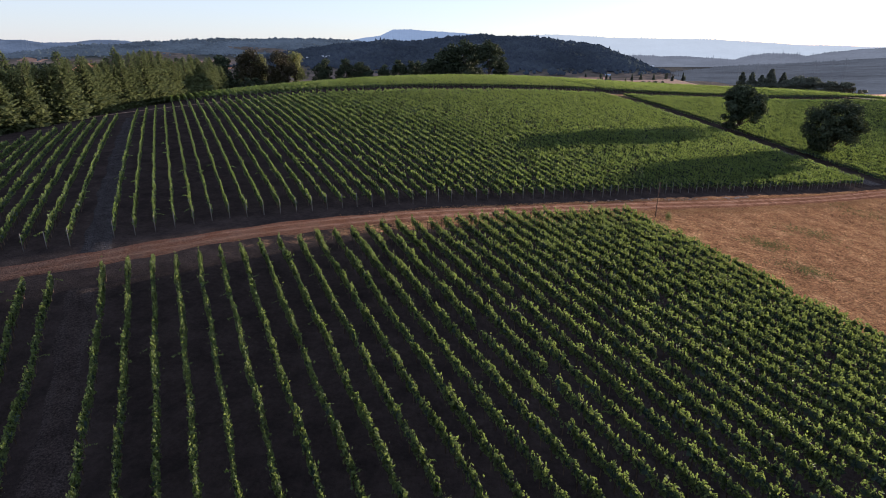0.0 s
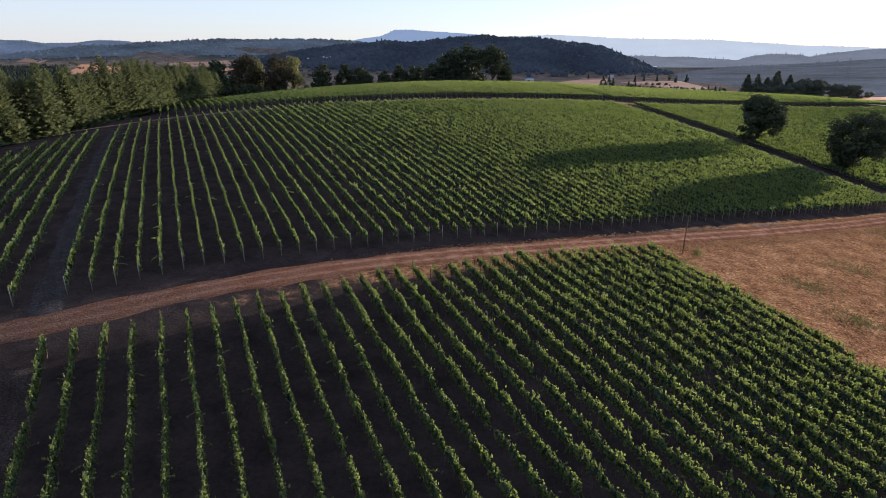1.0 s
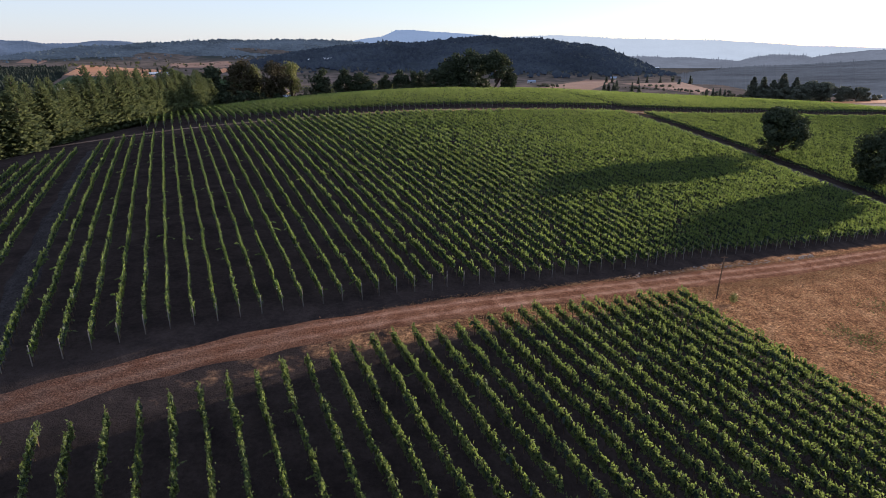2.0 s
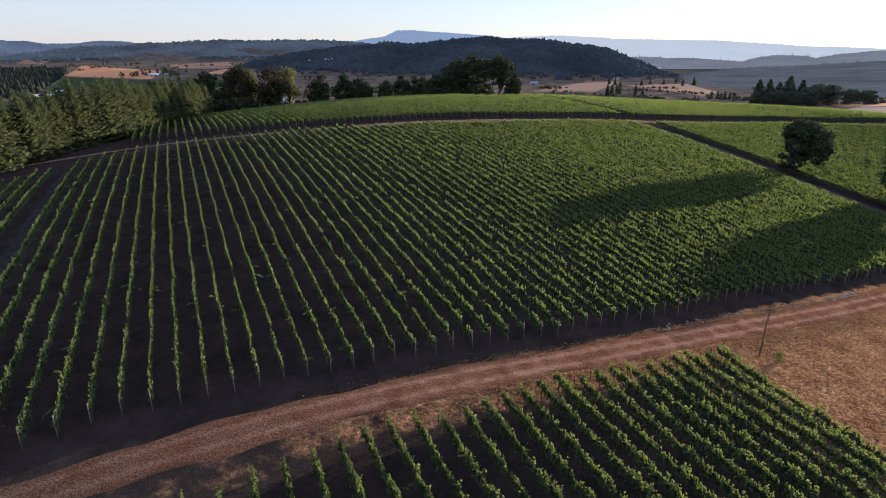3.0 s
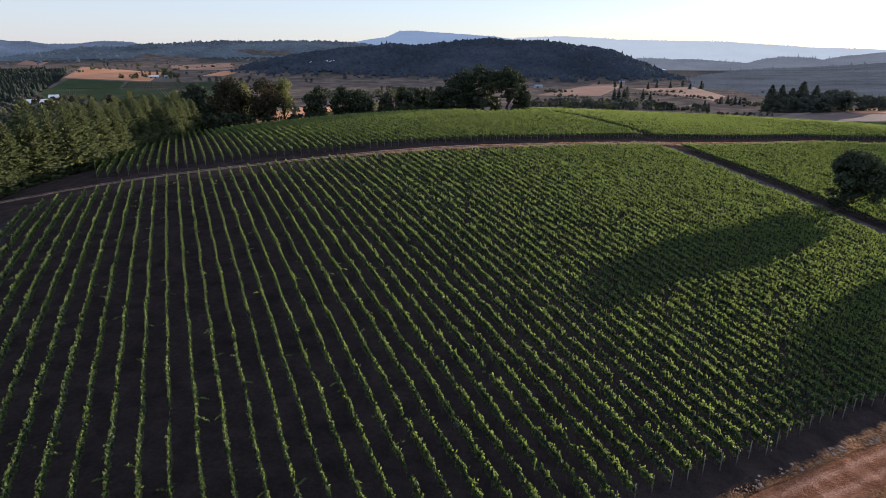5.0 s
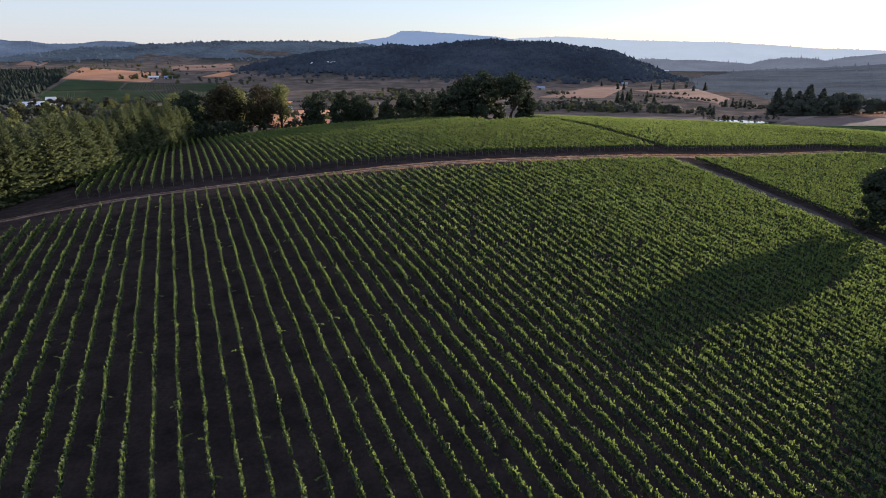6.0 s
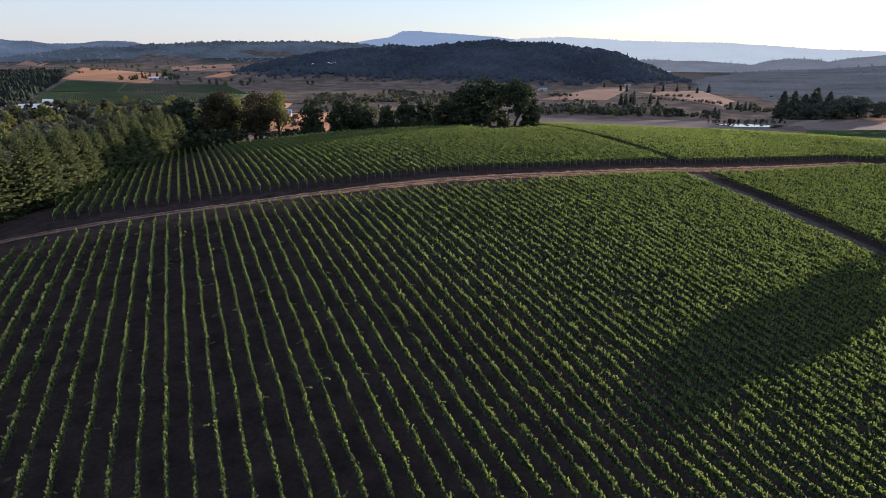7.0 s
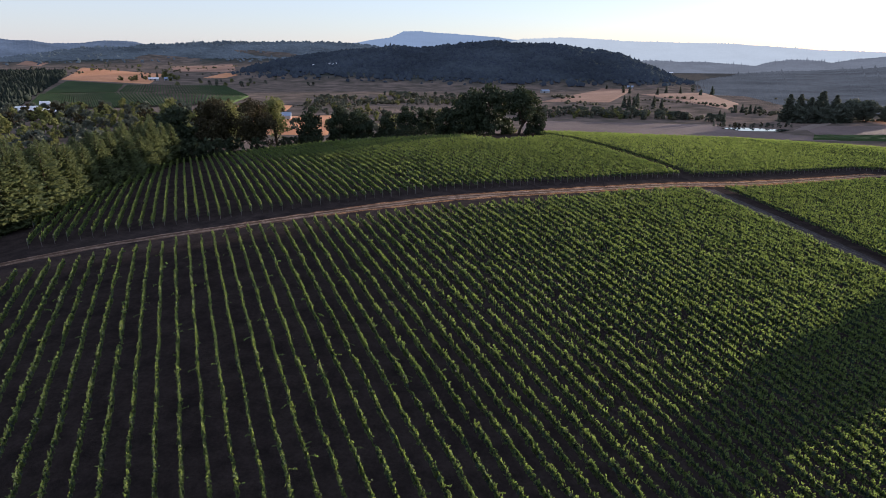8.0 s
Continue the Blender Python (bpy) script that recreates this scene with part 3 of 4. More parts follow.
# ---- trees ----
def oak_meshes(h, w, leaves, size, material, seed, low=0.22, clumps=26, skirt=0, leaning=None, skirt_reach=1.0):
    """A broad tree at the origin: tapered trunk and limbs, and a crown of leaf clumps with gaps."""
    r = np.random.default_rng(seed)
    wood, tips = [], []
    fork = h * (low + 0.06)
    sway = r.normal(0, 0.03, 2) * h
    if leaning:
        sway = np.array(leaning)
    wood.append(tube([(0, 0, -0.4), (sway[0] * 0.3, sway[1] * 0.3, fork * 0.5), (sway[0], sway[1], fork)], [0.035 * h, 0.027 * h, 0.022 * h], 8))
    for k in range(9):
        ang, rise = 2 * math.pi * (k / 9) + r.normal(0, 0.3), r.uniform(0.25, 1.0)
        reach = w * 0.5 * r.uniform(0.5, 0.9) * math.sqrt(max(0.1, 1.1 - rise))
        end = np.array([sway[0] + reach * math.cos(ang), sway[1] + reach * math.sin(ang), fork + (h * 0.93 - fork) * rise])
        a = np.array([sway[0], sway[1], fork * r.uniform(0.75, 1.0)])
        mid = a * 0.5 + end * 0.5 + np.array([0, 0, -0.03 * h]) + r.normal(0, 0.02, 3) * h
        wood.append(tube([a, mid, end], [0.013 * h, 0.008 * h, 0.003 * h], 5))
        tips.append(end)
    centres, radii = list(tips), [0.13 * h] * len(tips)
    while len(centres) < clumps:
        u = r.normal(size=3)
        u /= np.linalg.norm(u)
        k = r.uniform(0.45, 0.95)
        z = h * (0.5 + low / 2) + u[2] * h * (0.5 - low / 2) * k * 0.95
        centres.append(np.array([sway[0] + u[0] * w * 0.44 * k, sway[1] + u[1] * w * 0.44 * k, z]))
        radii.append(h * r.uniform(0.07, 0.15))
    for k in range(skirt):
        ang = r.random() * 6.28
        reach = w * 0.5 * r.uniform(0.35, 0.85) * skirt_reach
        centres.append(np.array([reach * math.cos(ang), reach * math.sin(ang), h * r.uniform(0.05, 0.3)]))
        radii.append(h * r.uniform(0.08, 0.14))
    centres, radii = np.array(centres), np.array(radii)
    pick = r.choice(len(centres), leaves, p=radii**2 / (radii**2).sum())
    u = r.normal(size=(leaves, 3))
    u /= np.linalg.norm(u, axis=1, keepdims=True)
    at = centres[pick] + u * radii[pick][:, None] * (r.random((leaves, 1)) ** 0.4) * (1.1, 1.1, 0.85)
    at[:, 2] = np.maximum(at[:, 2], h * low * r.uniform(0.6, 1.4, leaves))
    v, f = cards(at, size * r.uniform(0.6, 1.4, leaves), u, 0.8)
    tv, tf = join(wood)
    return raw_mesh("trunk", tv, tf, BARK, True), raw_mesh("crown", v, f, material)


def fir_meshes(h, w, seed, cards_each=5, size=0.55, material=None):
    """A fir at the origin: whorls of drooping boughs made of small sprays."""
    r = np.random.default_rng(seed)
    trunk = tube([(0, 0, -0.4), (0, 0, h * 0.5), (0, 0, h * 0.98)], [0.014 * h, 0.009 * h, 0.002 * h], 6)
    at, way, sz = [], [], []
    z = h * 0.04
    while z < h * 0.985:
        q = z / h
        reach = w / 2 * (1 - q) ** 0.74 * r.uniform(0.8, 1.12) + 0.15
        boughs = max(4, int(5 + 6 * (1 - q)))
        a0 = r.random() * 7
        for k in range(boughs):
            ang = a0 + 2 * math.pi * k / boughs + r.normal(0, 0.15)
            rb = reach * r.uniform(0.7, 1.15)
            for j in range(cards_each):
                e = 0.3 + 0.7 * (j + r.random()) / cards_each
                rr, fan = rb * e, ang + r.normal(0, 0.28)
                at.append((rr * math.cos(fan), rr * math.sin(fan), z - 0.22 * rr + 0.1 * rr * e + r.normal(0, 0.1)))
                turn = fan + r.choice((-0.7, 0.0, 0.7))
                way.append((math.cos(turn), math.sin(turn), r.normal(-0.15, 0.25) + 0.25 * e))
                sz.append(size * (0.55 + 0.75 * (1 - q)) * r.uniform(0.7, 1.3))
        z += h * 0.03 * r.uniform(0.8, 1.2) * (0.6 + 0.6 * (1 - q))
    c, a = np.array(at), np.array(way)
    a /= np.linalg.norm(a, axis=1, keepdims=True)
    b = np.cross(a, np.array([0, 0, 0.7]) + r.normal(0, 1.0, c.shape))
    b /= np.linalg.norm(b, axis=1, keepdims=True)
    s = np.array(sz)[:, None]
    v = np.stack([c - a * s * 0.9, c - b * s * 0.34 + a * s * 0.1 - (0, 0, 0.08), c + a * s * 1.0, c + b * s * 0.34 + a * s * 0.1 - (0, 0, 0.08)], 1).reshape(-1, 3)
    f = np.arange(len(v)).reshape(-1, 4)
    return raw_mesh("trunk", *trunk, BARK, True), raw_mesh("needles", v, f, material or FIR)


def spruce_meshes(h, w, seed, whorl=0.026, material=None):
    """A full fir at the origin: boughs that droop and turn up at the end, each with side sprays."""
    r = np.random.default_rng(seed)
    trunk = tube([(0, 0, -0.4), (0, 0, h * 0.5), (0, 0, h * 0.98)], [0.014 * h, 0.009 * h, 0.002 * h], 6)
    at, way, sz = [(0, 0, h * 0.955), (0, 0, h * 0.93)], [(0.05, 0.02, 1), (-0.06, 0.03, 1)], [0.05 * h, 0.05 * h]
    z = h * 0.03
    while z < h * 0.965:
        q = z / h
        reach = w / 2 * (1 - q) ** 0.80 * min(1.0, 0.7 + 2.2 * q) * r.uniform(0.78, 1.14) + 0.12
        boughs = max(4, int(4.5 + 5.5 * (1 - q)))
        a0 = r.random() * 7
        for k in range(boughs):
            ang = a0 + 2 * math.pi * k / boughs + r.normal(0, 0.18)
            lb, lift = reach * r.uniform(0.72, 1.14), 0.02 + 0.4 * q
            for e in (0.24, 0.45, 0.66, 0.88):
                rr = lb * e
                p = (rr * math.cos(ang), rr * math.sin(ang), z + rr * (lift - 0.42 + 0.3 * e))
                tip = lift - 0.42 + 0.6 * e
                for side in (-0.85, 0.0, 0.85):
                    turn = ang + side + r.normal(0, 0.12)
                    at.append(p)
                    way.append((math.cos(turn), math.sin(turn), tip + r.normal(0, 0.15)))
                    sz.append((0.30 * lb * (1.15 - 0.55 * e) + 0.30) * r.uniform(0.8, 1.2) * (1.1 if side == 0 else 0.9))
        z += h * whorl * r.uniform(0.8, 1.2) * (0.6 + 0.55 * (1 - q))
    c, a = np.array(at), np.array(way)
    a /= np.linalg.norm(a, axis=1, keepdims=True)
    b = np.cross(a, np.array([0, 0, 0.8]) + r.normal(0, 0.7, c.shape))
    b /= np.linalg.norm(b, axis=1, keepdims=True)
    s = np.array(sz)[:, None]
    mid = c + a * s * 0.4 - (0, 0, 0.07)
    v = np.stack([c, mid - b * s * 0.28, c + a * s, mid + b * s * 0.28], 1).reshape(-1, 3)
    return raw_mesh("trunk", *trunk, BARK, True), raw_mesh("needles", v, np.arange(len(v)).reshape(-1, 4), material or FIR)


def make_tree(name, meshes, label, category, group, x, y, turn=0.0, scale=1.0, crown="crown"):
    tree = thing(name, label, category, group, at=(x, y, float(land(x, y)) - 0.1))
    tree.rotation_euler, tree.scale = (0, 0, turn), (scale, scale, scale * 1.0)
    part("trunk", meshes[0], tree, "dark bark")
    part(crown, meshes[1], tree)
    return tree


lane_oak = oak_meshes(14.4, 14.6, 9400, 0.55, OAK, 3, 0.13, 42, 3, (2.2, -2.2), 0.15)
make_tree("oak_tree", lane_oak, "dark round oak tree beside a vineyard lane", "tree", "oaks among the vines", 96.3, 193.3, 0.0, 1.12)
wide_oak = oak_meshes(17.8, 19.4, 9000, 0.62, OAK, 8, 0.13, 48, 9, (0.8, -1.8), 0.35)
make_tree("oak_tree", wide_oak, "broad dark oak with a ragged crown among vines", "tree", "oaks among the vines", 116.3, 174.0, 0.0)

# the plantation of firs on the west side
fir_kinds = [spruce_meshes(21.5, 13.4, 11), spruce_meshes(19.5, 12.8, 12), spruce_meshes(22.5, 13.4, 13), spruce_meshes(18.5, 12.6, 14)]


def build_firs():
    r = random.Random(5)
    edge = [(-106, 120), (-103, 150), (-102, 175), (-101, 205), (-104, 235), (-109, 268), (-114, 305)]
    for line in range(3):
        for k in range(56):
            y = 104 + k * 3.8 + r.uniform(-1.8, 1.8) + line * 2.8
            if y > 306 - line * 3 or (line == 2 and k % 2):
                continue
            x = float(np.interp(y, [p[1] for p in edge], [p[0] for p in edge])) - line * 5.2 + r.uniform(-2.0, 2.0)
            make_tree("fir_tree", fir_kinds[r.randrange(4)], "tall dense fir in a plantation beside the vineyard", "conifer", "fir plantation", x, y, r.uniform(0, 6.28), r.choice((0.66, 0.74, 0.78, 0.80, 0.84)) * r.uniform(0.95, 1.06), "needles")


build_firs()

# broadleaf trees behind the upper block
crest_kinds = [oak_meshes(17, 16, 4600, 0.8, OAK, 21, 0.03, 40, 14), oak_meshes(15, 13, 3800, 0.75, OAK, 22, 0.02, 34, 16), oak_meshes(19, 21, 7200, 0.85, OAK, 23, 0.02, 56, 20), oak_meshes(24, 20, 7600, 0.66, RUSSET, 24, 0.06, 44, 4), oak_meshes(22, 9.5, 2600, 0.7, POPLAR, 25, 0.1, 26), oak_meshes(19, 16, 4000, 0.75, OAK, 26, 0.17, 34)]
for kind, x, y, turn, size, words in [
    (0, -121, 318, 0.3, 1.4, "dark broadleaf tree at the edge of the plantation"),
    (3, -106, 323, 1.9, 1.04, "tall russet-tinged tree with a clear trunk behind vines"),
    (4, -106, 340, 0.9, 1.08, "tall yellow-green poplar behind darker trees"),
    (3, -91, 329, 0.8, 0.96, "round dark russet tree behind the upper vineyard"),
    (4, -86, 344, 2.9, 1.08, "pale yellow-green poplar behind darker trees"),
    (1, -71, 345, 2.2, 1.15, "low dark tree behind the upper vineyard"),
    (1, -57, 349, 0.2, 1.1, "dark bushy tree behind the crest"),
    (0, -48, 351, 3.1, 0.9, "dark bushy tree behind the crest"),
    (1, -36, 353, 2.6, 0.8, "low dark tree behind the crest"),
    (1, -26, 355, 4.0, 0.95, "low dark tree behind the crest"),
    (0, -17, 356, 4.4, 0.85, "low dark tree behind the crest"),
    (1, -8, 345, 0.5, 0.86, "low dark oak at the foot of the crest group"),
    (0, 2, 342, 0.5, 1.16, "spreading dark oak on the hill crest"),
    (2, 13, 345, 2.4, 1.2, "tall domed dark oak on the hill crest"),
    (5, 25.5, 339, 1.2, 1.14, "dark oak with a clear trunk and gaps in its crown"),
    (1, 33, 341, 2.2, 0.85, "small dark oak at the edge of the crest group"),
]:
    make_tree("oak_tree" if kind in (0, 1, 2, 5) else "broadleaf_tree", crest_kinds[kind], words, "tree", "trees along the crest", x, y, turn, size)

shrub = oak_meshes(4.5, 6, 420, 0.6, OAK, 27, 0.0, 14, 10)
for k in range(24):
    make_tree("shrub", shrub, "low dark shrub at the far edge of the vineyard", "shrub", "shrubs along the crest", -84 + k * 3.9 + rng.uniform(-1.5, 1.5), 344 + rng.uniform(-4, 8) - 8 * (k < 6), k, rng.uniform(0.7, 1.25))

# dark shrubs that also stand in for shaded firs at the plantation's end
for x, y, size in [(-103, 296, 1.9), (-99, 304, 2.0), (-116, 297, 1.7), (-111, 303, 1.9), (-106, 308, 1.6), (-117, 309, 2.3), (-100, 312, 1.5), (-96, 318, 1.7), (-112, 315, 2.1), (-88, 322, 1.4)]:
    make_tree("shrub", shrub, "dense dark shrub between the firs and the broadleaf trees", "shrub", "shrubs beside the plantation", x, y, x, size)

# ---- the pole by the track ----


def build_pole(x, y, h):
    pole = thing("wooden_pole", "thin weathered wooden pole with a short crosspiece beside the track", "pole", at=(x, y, float(land(x, y))))
    part("shaft", raw_mesh("shaft", *tube([(0, 0, -0.4), (0.05, 0, h * 0.5), (0.16, 0.02, h)], [0.085, 0.075, 0.06], 10), POLEWOOD, True), pole)
    bm = bmesh.new()
    bmesh.ops.create_cube(bm, size=1, matrix=Matrix.Translation((0.15, 0.02, h - 0.18)) @ Matrix.Diagonal((0.9, 0.1, 0.1, 1)))
    bmesh.ops.bevel(bm, geom=bm.edges[:], offset=0.012, segments=1, affect="EDGES")
    part("crosspiece", bm_mesh("crosspiece", bm, POLEWOOD), pole)


build_pole(35.3, 90.3, 6.0)


def weed_bush(x, y):
    r = np.random.default_rng(8)
    u = r.normal(size=(500, 3))
    u /= np.linalg.norm(u, axis=1, keepdims=True)
    v, f = cards(u * (0.6, 0.6, 0.75) * (r.random((500, 1)) ** 0.6) + (0, 0, 0.75), 0.12, u)
    ob = new("weed_bush", raw_mesh("weed_bush", v, f, POPLAR))
    ob.location = (x, y, float(land(x, y)))
    tagged(ob, "small yellowish weed bush at the foot of the pole", "bush")


weed_bush(37.2, 89.6)


def tufts(name, label, category, material, count, size, where, lift=0.1, tall=1.0, seed=1):
    """Many small tufts on the ground, one object."""
    r = np.random.default_rng(seed)
    x, y = where(r, count)
    n = len(x)
    ang = r.random(n) * math.pi
    s = size * r.uniform(0.5, 1.5, n)
    z = land(x, y)
    dx, dy = np.cos(ang) * s * 0.5, np.sin(ang) * s * 0.5
    lx, ly = r.normal(0, 0.35, n) * s, r.normal(0, 0.35, n) * s
    v = np.stack([np.stack([x - dx, y - dy, z], -1), np.stack([x + dx, y + dy, z], -1), np.stack([x + lx + dx * 0.3, y + ly, z + s * tall], -1), np.stack([x + lx - dx * 0.6, y + ly, z + s * tall * 0.8], -1)], 1)
    return tagged(new(name, raw_mesh(name, v.reshape(-1, 3), np.arange(4 * n).reshape(-1, 4), material)), label, category, kind="stuff")


def dry_field(r, count):
    x, y = r.uniform(26, 150, count), r.uniform(20, 140, count)
    s, l = across(x, y)
    near = np.interp(s, *np.array(sorted(across(a, b) for a, b in TRACK_MID)).T)
    ok = (s > 65) & (l < near - 2.6)
    return x[ok], y[ok]


def verges(r, count):
    s = r.uniform(-45, 150, count)
    near = np.interp(s, *np.array(sorted(across(a, b) for a, b in TRACK_MID)).T)
    side = np.where(r.random(count) < 0.7, -1, 1)
    l = near + np.where(side < 0, -2.0 - 2.4 * r.random(count) ** 1.3, 1.9 + 0.9 * r.random(count) ** 2)
    x, y = plan(s, l)
    ok = x + 0.3 * y > 8 + 24 * r.random(count)
    return x[ok], y[ok]


tufts("dry_grass", "short dead straw-coloured grass on the open field", "grass", STRAW, 60000, 0.17, dry_field, tall=0.8, seed=2)
tufts("dry_grass", "dead brown grass along the farm track", "grass", STRAW, 20000, 0.14, verges, tall=0.6, seed=3)


def weed_spots(r, count):
    spots = [(51, 84, 2.4), (51, 74, 2.0), (65, 95, 3.0), (91, 118, 4.0)]
    k = r.integers(0, len(spots), count)
    p = np.array(spots)[k]
    return p[:, 0] + r.normal(0, 1, count) * p[:, 2], p[:, 1] + r.normal(0, 1, count) * p[:, 2] * 0.7


tufts("green_weeds", "patches of low green weeds in the dry field", "weeds", WEEDS, 1500, 0.16, weed_spots, seed=4)

STONE = mottled("pale_rubble", (0.17, 0.145, 0.13), (0.36, 0.32, 0.30), 0.7, 6.0, 0.9, 0.5, 0.03)


def stone_mesh(seed):
    r = random.Random(seed)
    bm = bmesh.new()
    bmesh.ops.create_icosphere(bm, subdivisions=1, radius=0.5)
    for v in bm.verts:
        v.co *= r.uniform(0.7, 1.15)
        v.co.z *= 0.6
    return bm_mesh("stone", bm, STONE)


def build_rubble():
    """Fieldstones raked out of the rows, left along the far edge of the track."""
    kinds, r = [stone_mesh(90 + k) for k in range(5)], random.Random(9)
    heap = thing("rubble_strip", "loose pale fieldstones along the edge of the farm track", "stones", at=(0, 0, 0))
    for k in range(150):
        s = r.choice((r.uniform(84, 106), r.uniform(98, 106), r.uniform(60, 84)))
        l = along(TRACK_MID, s) + r.uniform(2.1, 3.1)
        x, y = plan(s, l)
        ob = part("stone", kinds[k % 5], heap)
        size = r.uniform(0.14, 0.42)
        ob.location, ob.scale, ob.rotation_euler = (x, y, float(land(x, y)) + 0.05 * size), (size * r.uniform(0.8, 1.5), size, size * r.uniform(0.7, 1.1)), (0, 0, r.uniform(0, 6.28))


build_rubble()

# ---- the valley ----
TAN = mottled("stubble", (0.46, 0.205, 0.10), (0.68, 0.345, 0.19), 0.008, 0.15, 0.95, 0.2)
PALE_TAN = mottled("pale_stubble", (0.23, 0.135, 0.095), (0.37, 0.23, 0.165), 0.01, 0.2, 0.95, 0.2)
TILLED = mottled("tilled_earth", (0.12, 0.094, 0.086), (0.20, 0.155, 0.142), 0.01, 0.3, 0.95, 0.4)
MEADOW = mottled("far_meadow", (0.14, 0.115, 0.10), (0.22, 0.18, 0.155), 0.01, 0.2, 0.95, 0.2)
FARVINE = mottled("far_vines", (0.035, 0.062, 0.028), (0.070, 0.105, 0.045), 0.02, 0.4, 0.9, 0.3)


def field(name, corners, material, label, lift=0.5, cells=24, kind="structure"):
    """A field draped over the land, from its four corners in plan."""
    a, b, c, d = [np.array(p, float) for p in corners]
    u, v = np.meshgrid(np.linspace(0, 1, cells + 1), np.linspace(0, 1, cells + 1))
    u, v = u[..., None], v[..., None]
    p = (1 - u) * (1 - v) * a + u * (1 - v) * b + u * v * c + (1 - u) * v * d
    z = land(p[..., 0], p[..., 1]) + lift
    edge = (u[..., 0] == 0) | (u[..., 0] == 1) | (v[..., 0] == 0) | (v[..., 0] == 1)
    z = np.where(edge, z - lift - 0.6, z)
    idx = np.arange((cells + 1) ** 2).reshape(cells + 1, cells + 1)
    f = np.stack([idx[:-1, :-1], idx[:-1, 1:], idx[1:, 1:], idx[1:, :-1]], -1).reshape(-1, 4)
    return tagged(new(name, raw_mesh(name, np.dstack([p, z]).reshape(-1, 3), f, material, True)), label, "field", kind=kind)


field("field", [(-950, 1470), (-660, 1340), (-800, 1700), (-1182, 1930)], TAN, "orange-brown stubble field in the valley")
field("field", [(-840, 1816), (-611, 1733), (-793, 2200), (-944, 2022)], PALE_TAN, "long strip of pale dry field on a rise")
field("field", [(-640, 1550), (-575, 1540), (-562, 1602), (-641, 1720)], TAN, "small brown field beside a farm")
field("field", [(-1380, 1915), (-1300, 1915), (-1320, 1990), (-1400, 1990)], PALE_TAN, "small pale field beyond the conifers")
field("field", [(-286, 760), (-203, 770), (-217, 852), (-286, 835)], TAN, "orange strip of dry field behind trees")
field("field", [(-200, 560), (-110, 570), (-140, 740), (-215, 700)], TAN, "dry yard of a farm behind the trees")
field("field", [(60, 655), (370, 610), (300, 745), (70, 765)], TILLED, "grey-brown tilled field behind the vineyard", 0.4)
field("field", [(134, 1030), (252, 1030), (400, 1390), (330, 1400)], PALE_TAN, "dry orange slope below the wooded hill")
field("field", [(362, 1250), (395, 924), (459, 1024), (530, 1330)], PALE_TAN, "dry orange slope beside a hedge")
field("field", [(486, 740), (560, 745), (570, 800), (486, 775)], PALE_TAN, "strip of dry grass beside a tree group", 0.6)
field("field", [(356, 655), (520, 655), (560, 738), (385, 738)], TILLED, "grey-brown tilled field beyond the pond", 0.5)
field("field", [(485, 748), (640, 752), (660, 800), (495, 796)], TAN, "strip of orange dry grass behind trees", 0.7)
field("field", [(354, 690), (380, 700), (440, 760), (405, 745)], MEADOW, "grassy bank beside the pond", 0.9)


def far_vineyard(corners, label, lines=46):
    a, b, c, d = [np.array(p, float) for p in corners]
    pieces = []
    for k in range(lines):
        q = (k + 0.5) / lines
        p0, p1 = a + (b - a) * q, d + (c - d) * q
        t = np.linspace(0, 1, 24)[:, None]
        p = p0 + (p1 - p0) * t
        side = np.array([b - a]) / np.linalg.norm(b - a) * 0.9
        zt = land(p[:, 0], p[:, 1])
        rows = [np.c_[p - side, zt], np.c_[p - side * 0.6, zt + 2.2 + rng.normal(0, 0.2, 24)], np.c_[p + side * 0.6, zt + 2.2 + rng.normal(0, 0.2, 24)], np.c_[p + side, zt]]
        v = np.stack(rows, 1).reshape(-1, 3)
        i = np.arange(96).reshape(24, 4)
        pieces.append((v, np.stack([i[:-1, :-1], i[1:, :-1], i[1:, 1:], i[:-1, 1:]], -1).reshape(-1, 4)))
    tagged(new("distant_vineyard", raw_mesh("distant_vineyard", *join(pieces), FARVINE)), label, "vineyard", kind="stuff")


far_vineyard([(-520, 765), (-400, 790), (-578, 1060), (-673, 1012)], "distant square block of green vines on a slope", 40)
far_vineyard([(-680, 1035), (-588, 1080), (-700, 1305), (-890, 1410)], "distant pale green vineyard block on a slope", 34)
far_vineyard([(-403, 792), (-305, 860), (-330, 1010), (-580, 1064)], "distant dark green vineyard rows on a slope", 36)
far_vineyard([(-586, 1084), (-335, 1020), (-493, 1325), (-690, 1300)], "distant dark vineyard block below a farm", 40)

far_vineyard([(335, 622), (350, 646), (520, 646), (490, 604)], "distant strip of vines beside the pond", 11)

# woods with haze put in: a faint blue glow in the material
HAZE_BLUE_WOODS = backdrop_tone("hazy_hill_woods", (0.027, 0.034, 0.026), (0.0095, 0.0138, 0.0250), 1.0, 0.55)
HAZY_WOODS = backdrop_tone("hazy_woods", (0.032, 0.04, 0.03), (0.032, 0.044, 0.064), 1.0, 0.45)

# pond
bm = bmesh.new()
ring = []
for k in range(40):
    w = 2 * math.pi * k / 40
    q = 1 + 0.12 * math.sin(3 * w + 1) + 0.08 * math.sin(5 * w)
    ring.append(bm.verts.new((317 + 31 * q * math.cos(w), 694 + 15 * q * math.sin(w) - 4 * math.cos(w), 0)))
bm.faces.new(ring)
pond_z = float(land(317, 692)) + 0.9
for vert in bm.verts:
    vert.co.z = pond_z
m, nt, p = shader("pond_water")
